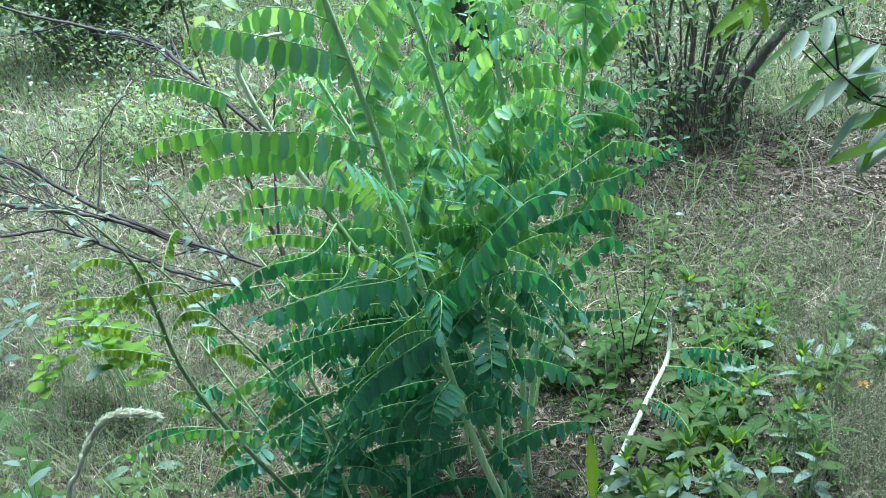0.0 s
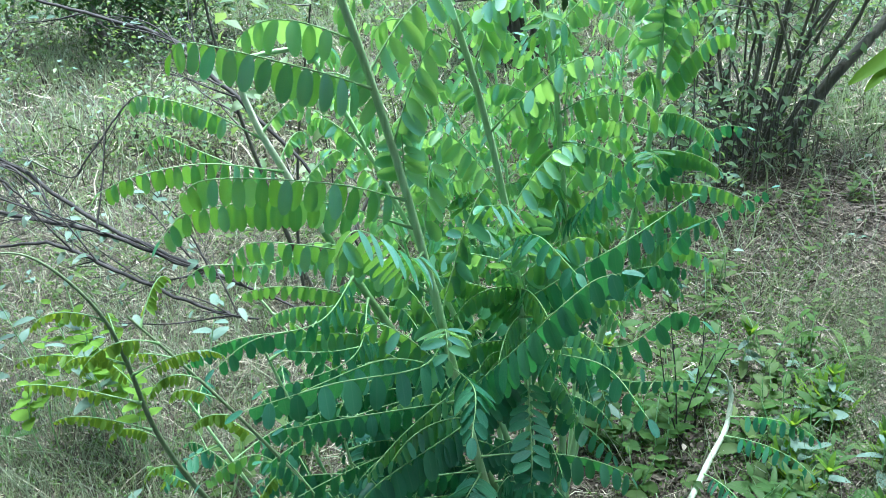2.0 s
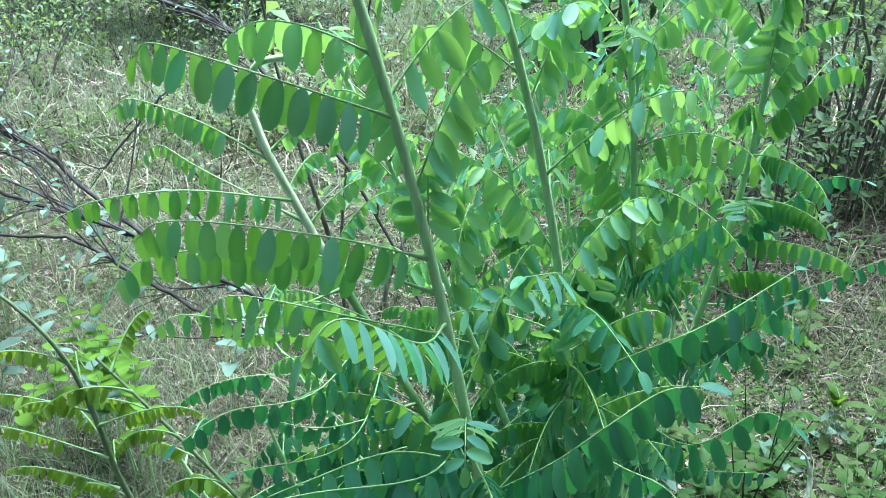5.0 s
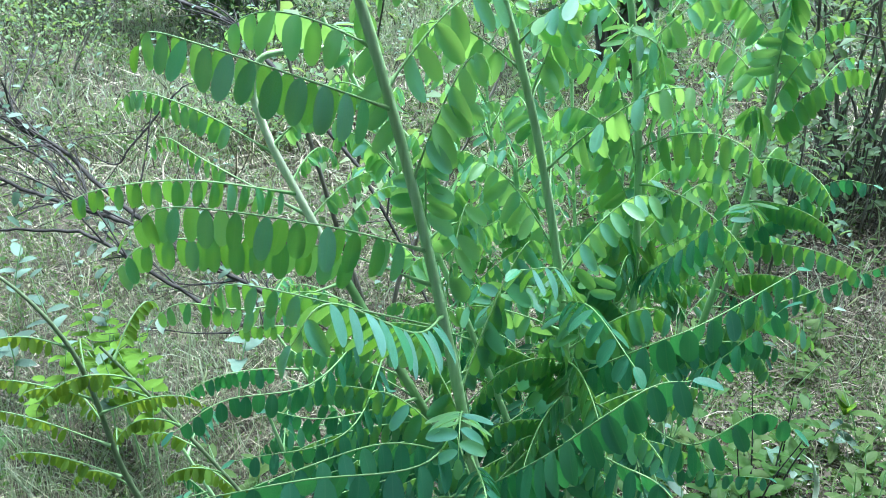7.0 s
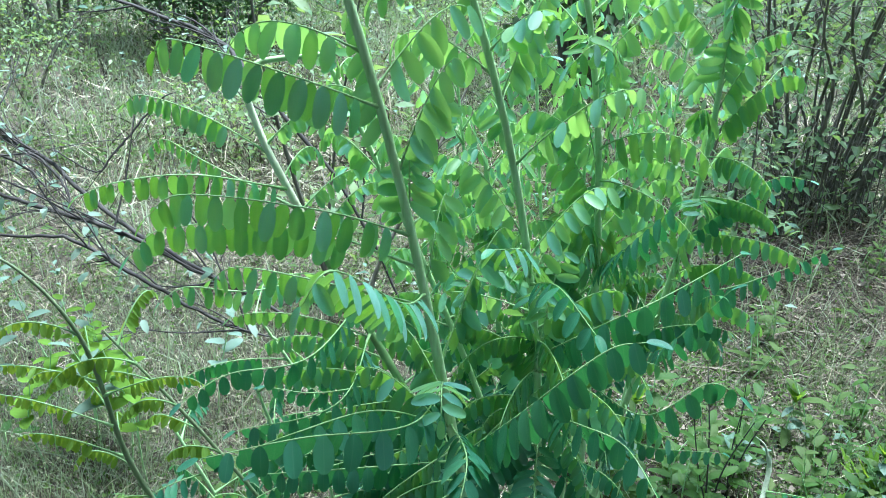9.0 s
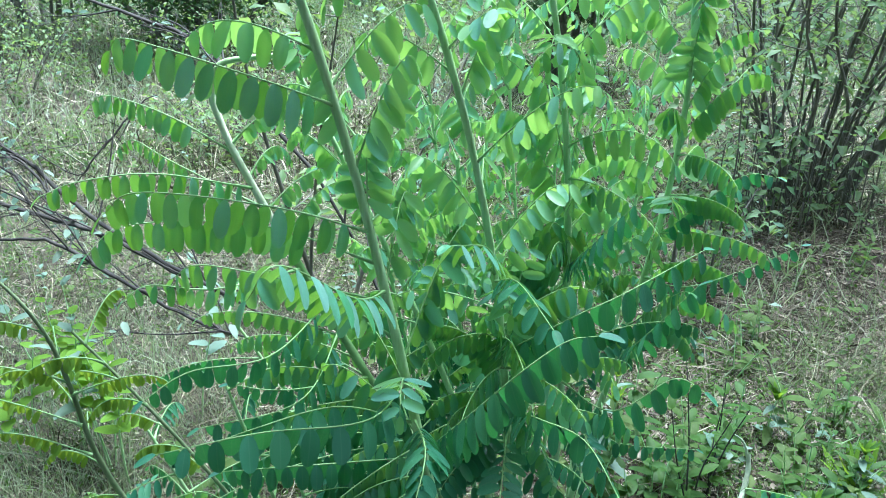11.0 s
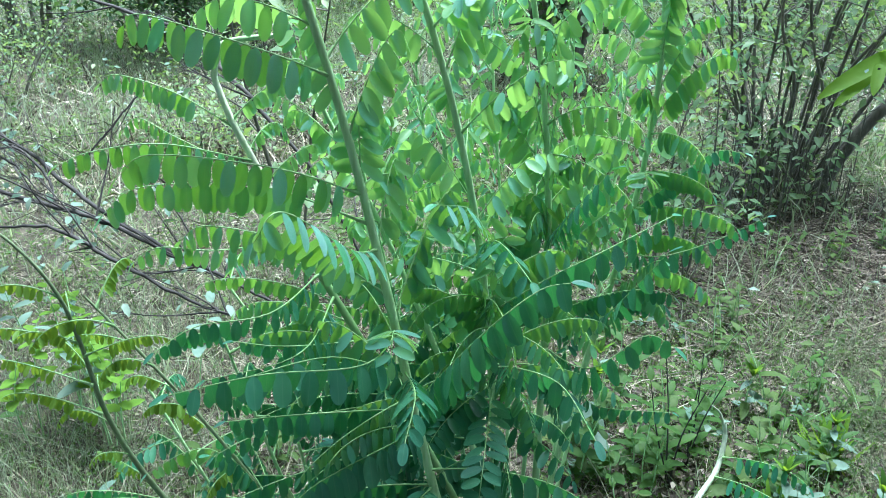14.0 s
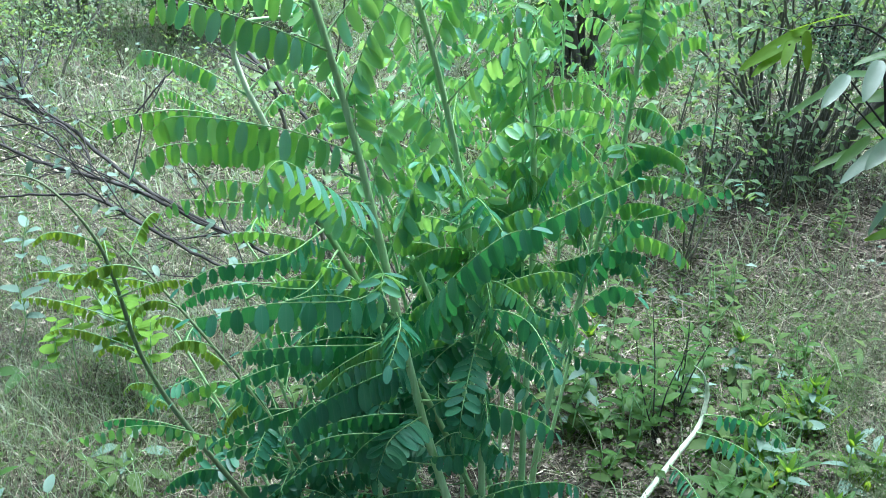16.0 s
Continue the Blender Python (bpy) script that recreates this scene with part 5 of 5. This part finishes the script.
def seeding_weeds():
    """Fine branching weeds covered in tiny pale seed heads."""
    r = np.random.default_rng(141)
    b = Buf()
    for cx, cy, n, sp in ((1.02, 1.44, 420, 0.13), (1.2, 1.55, 320, 0.15), (1.2, 1.95, 260, 0.2), (1.5, 2.3, 300, 0.25), (1.2, 2.4, 300, 0.25), (1.45, 2.8, 90, 0.25), (-1.25, 1.6, 110, 0.25), (-1.6, 1.95, 100, 0.25), (-1.5, 2.7, 90, 0.3)):
        x, y = r.normal(cx, sp, n), r.normal(cy, sp, n)
        for k in range(n):
            z = float(ground_height(x[k], y[k]))
            h = r.uniform(0.06, 0.17)
            top = np.array([x[k] + r.normal(0, 0.05), y[k] + r.normal(0, 0.05), z + h])
            p = smooth_line([(x[k], y[k], z - 0.01), ((x[k] + top[0]) / 2, (y[k] + top[1]) / 2 + 0.01, z + h * 0.55), top], 6)
            tube(b, p, np.linspace(0.0008, 0.0004, 6), 4, 0)
            m = 40
            o = p[r.integers(2, 6, m)] + r.normal(0, 0.014, (m, 3))
            az = r.uniform(0, 6.28, m)
            spread(b, (np.array([[0, -0.5, 0], [1, -0.5, 0], [1, 0.5, 0.2], [0, 0.5, 0]]), np.array([[0, 1, 2, 3]])), o, np.stack([np.cos(az), np.sin(az), r.normal(0, 0.5, m)], -1), r.normal(0, 1, (m, 3)), r.uniform(0.0014, 0.0029, m), 1)
    stuff("seeding_weeds", b, [m_grass, m_seed], "fine branching weeds with tiny pale seed heads", "weeds")


seeding_weeds()


def tall_grass_head():
    """A fuzzy pale grass ear close by, with broad blades below."""
    t = thing("grass_ear", (-0.36, 0.52, 0.0), "pale fuzzy nodding grass ear on a thin stalk", "grass")
    p = smooth_line([(-0.36, 0.52, -0.02), (-0.33, 0.51, 0.5), (-0.285, 0.5, 0.9), (-0.262, 0.5, 0.97), (-0.231, 0.5, 1.016), (-0.205, 0.5, 1.024), (-0.185, 0.5, 1.018)], 50)
    b = Buf()
    tube(b, p, np.linspace(0.003, 0.0014, 50), 6)
    part("stalk", b, [m_pale_stem], t)
    r = np.random.default_rng(151)
    n = 1300
    k = r.integers(26, 50, n)
    b = Buf()
    tube(b, p[25:], 0.0029 * np.r_[0.4, 0.7, 0.9, np.ones(17), 0.95, 0.85, 0.7, 0.5, 0.2], 8)
    spread(b, blade_shape(3, 0.2, 0.1, 0.1, 0.8), p[k] + r.normal(0, 0.0015, (n, 3)), r.normal(0, 0.3, (n, 3)) + unit(p[np.minimum(k + 1, 49)] - p[k - 1]), r.normal(0, 1, (n, 3)), r.uniform(0.003, 0.006, n))
    part("ear", b, [m_ear], t, "fuzzy pale ear")


tall_grass_head()


# ---- overhanging branch ----
def overhang():
    t = thing("elder_sapling", (1.05, 0.98, 0.0), "sapling branch with narrow yellow-green and bluish leaves and small buds", "sapling")
    line = smooth_line([(1.05, 0.98, -0.03), (0.99, 0.98, 0.5), (0.86, 0.99, 0.95), (0.74, 1.0, 1.08), (0.671505, 1, 1.07704), (0.620968, 1, 1.1954)], 40)
    b = Buf()
    tube(b, line, np.linspace(0.006, 0.0018, 40), 8)
    part("stem", b, [m_stem], t)
    for tw in [
        [(0.724, 1.000, 1.059), (0.698, 1.000, 1.066), (0.651, 1.000, 1.084), (0.610, 1.000, 1.118), (0.554, 1.000, 1.171)],
        [(0.722, 1.000, 1.071), (0.689, 1.000, 1.081), (0.665, 1.000, 1.086), (0.642, 1.000, 1.110)],
        [(0.710, 1.000, 1.142), (0.674, 1.000, 1.155), (0.626, 1.000, 1.172)],
        [(0.710, 1.000, 1.142), (0.703, 1.000, 1.116)],
        [(0.724, 1.000, 1.059), (0.713, 1.000, 1.056), (0.716, 1.000, 1.015), (0.687, 1.000, 1.016)],
        [(0.633502, 1.03, 1.18947), (0.609702, 1.03, 1.21223), (0.575389, 1.03, 1.22786), (0.5319, 1.03, 1.22406)],
        [(0.657321, 0.97, 1.08683), (0.605646, 0.97, 1.13235), (0.560455, 0.97, 1.1802), (0.554559, 0.97, 1.18716)],
        [(0.671505, 1, 1.07704), (0.636252, 1, 1.10077), (0.594914, 1, 1.09796)],
        [(0.578954, 1.04, 1.22629), (0.575367, 1.04, 1.23529)],
        [(0.671505, 1, 1.07704), (0.63826, 1, 1.11835)],
        [(0.597353, 0.95, 1.13785), (0.583698, 0.95, 1.19349), (0.577235, 0.95, 1.20589)],
        [(0.620968, 1, 1.1954), (0.61831, 1, 1.20725)],
    ]:
        b = Buf()
        tube(b, smooth_line(tw, 12), np.linspace(0.0016, 0.0009, 12), 6)
        part("twig", b, [m_twig], t)
    # each leaf: its joint, its tip, half its breadth for its length, and its tone
    spots = [
        ((0.634, 1.000, 1.113), (0.594, 0.960, 1.094), 0.3, 2),
        ((0.604, 1.000, 1.112), (0.564, 0.970, 1.087), 0.2, 0),
        ((0.674, 1.000, 1.155), (0.623, 0.970, 1.131), 0.25, 2),
        ((0.658, 1.020, 1.148), (0.604, 1.000, 1.135), 0.22, 0),
        ((0.642, 1.030, 1.165), (0.593, 1.000, 1.177), 0.25, 0),
        ((0.703, 1.000, 1.116), (0.624, 0.960, 1.133), 0.22, 2),
        ((0.713, 1.000, 1.056), (0.660, 0.980, 1.048), 0.25, 1),
        ((0.716, 1.000, 1.015), (0.621, 0.980, 1.006), 0.2, 1),
        ((0.687, 1.000, 1.016), (0.669, 0.980, 0.986), 0.25, 1),
        ((0.689, 1.030, 1.138), (0.659, 1.000, 1.124), 0.28, 0),
        ((0.547, 1.08, 1.216), (0.47, 1.06, 1.178), 0.2, 1),
        ((0.529, 1.08, 1.198), (0.482, 1.05, 1.171), 0.2, 1),
        ((0.523, 1.07, 1.203), (0.51, 1.04, 1.183), 0.3, 1),
        ((0.531, 1.05, 1.218), (0.533, 1.03, 1.181), 0.24, 1),
        ((0.577, 1.05, 1.236), (0.523, 1.08, 1.22), 0.14, 1),
        ((0.576, 1.05, 1.228), (0.558, 1.05, 1.243), 0.3, 0),
        ((0.557, 0.97, 1.182), (0.498, 0.97, 1.143), 0.13, 0),
        ((0.549, 0.95, 1.191), (0.519, 0.91, 1.172), 0.26, 2),
        ((0.573, 0.94, 1.208), (0.552, 0.9, 1.182), 0.3, 2),
        ((0.549, 0.95, 1.19), (0.589, 0.97, 1.19), 0.25, 0),
        ((0.603, 1.02, 1.092), (0.551, 1, 1.076), 0.17, 0),
        ((0.634, 1, 1.112), (0.57, 0.96, 1.08), 0.2, 2),
        ((0.638, 1, 1.118), (0.614, 1.04, 1.099), 0.15, 1),
        ((0.618, 1, 1.207), (0.567, 0.98, 1.201), 0.2, 0),
    ]
    r = np.random.default_rng(161)
    for o, e, w, tone in spots:
        o, e = np.array(o), np.array(e)
        b = Buf()
        spread(b, blade_shape(10, w * 0.5, 0.35, 0.12, 0.78, 0.06), [o], [e - o], [np.array([0.1, -0.45, 1.0]) + r.normal(0, 0.25, 3)], np.linalg.norm(e - o) * 1.05)
        part("leaf", b, [(m_elder, m_herb_yellow, m_elder_pale)[tone]], t)
    knots = np.array([(0.7, 1.0, 1.066), (0.66, 1.0, 1.085), (0.674, 1.0, 1.155), (0.71, 1.0, 1.142), (0.69, 1.02, 1.12), (0.72, 1.0, 1.03)])
    for k in range(20):
        o = knots[k % 6] + r.normal(0, 0.012, 3)
        e = o + [-r.uniform(0.02, 0.06), r.normal(0, 0.03), r.normal(-0.012, 0.016)]
        b = Buf()
        spread(b, blade_shape(8, r.uniform(0.13, 0.19), 0.35, 0.12, 0.8, 0.05), [o], [e - o], [np.array([0.1, -0.3, 1.0]) + r.normal(0, 0.35, 3)], np.linalg.norm(e - o) * 1.1)
        part("leaf", b, [(m_elder, m_elder_pale)[k % 2]], t)
    n = 420
    c = np.array([(0.551, 1.05, 1.215), (0.572, 1.05, 1.2), (0.588, 1.05, 1.181), (0.598, 1.05, 1.207)])
    o = c[r.integers(0, 4, n)] + r.normal(0, 0.011, (n, 3))
    b = Buf()
    spread(b, blade_shape(3, 0.45, 0.2, 0.1, 1.0), o, r.normal(0, 1, (n, 3)), r.normal(0, 1, (n, 3)), r.uniform(0.002, 0.0038, n), 0)
    spread(b, blade_shape(3, 0.3, 0.2, 0.1, 1.0), o[:260] + r.normal(0, 0.008, (260, 3)), r.normal(0, 1, (260, 3)), r.normal(0, 1, (260, 3)), r.uniform(0.004, 0.008, 260), 1)
    for k in range(60):
        tube(b, np.array([o[k], (o[k] + o[k + 60]) / 2 + r.normal(0, 0.002, 3), o[k + 60]]) if np.linalg.norm(o[k] - o[k + 60]) < 0.025 else np.array([o[k], o[k] + [0.002, 0, 0.004], o[k] + [0.004, 0, 0.007]]), 0.0004, 4, 1)
    tagged(part("flower_bud", b, [m_twig, m_herb_pale], t, "cluster of tiny dark buds"), kind="stuff")


overhang()
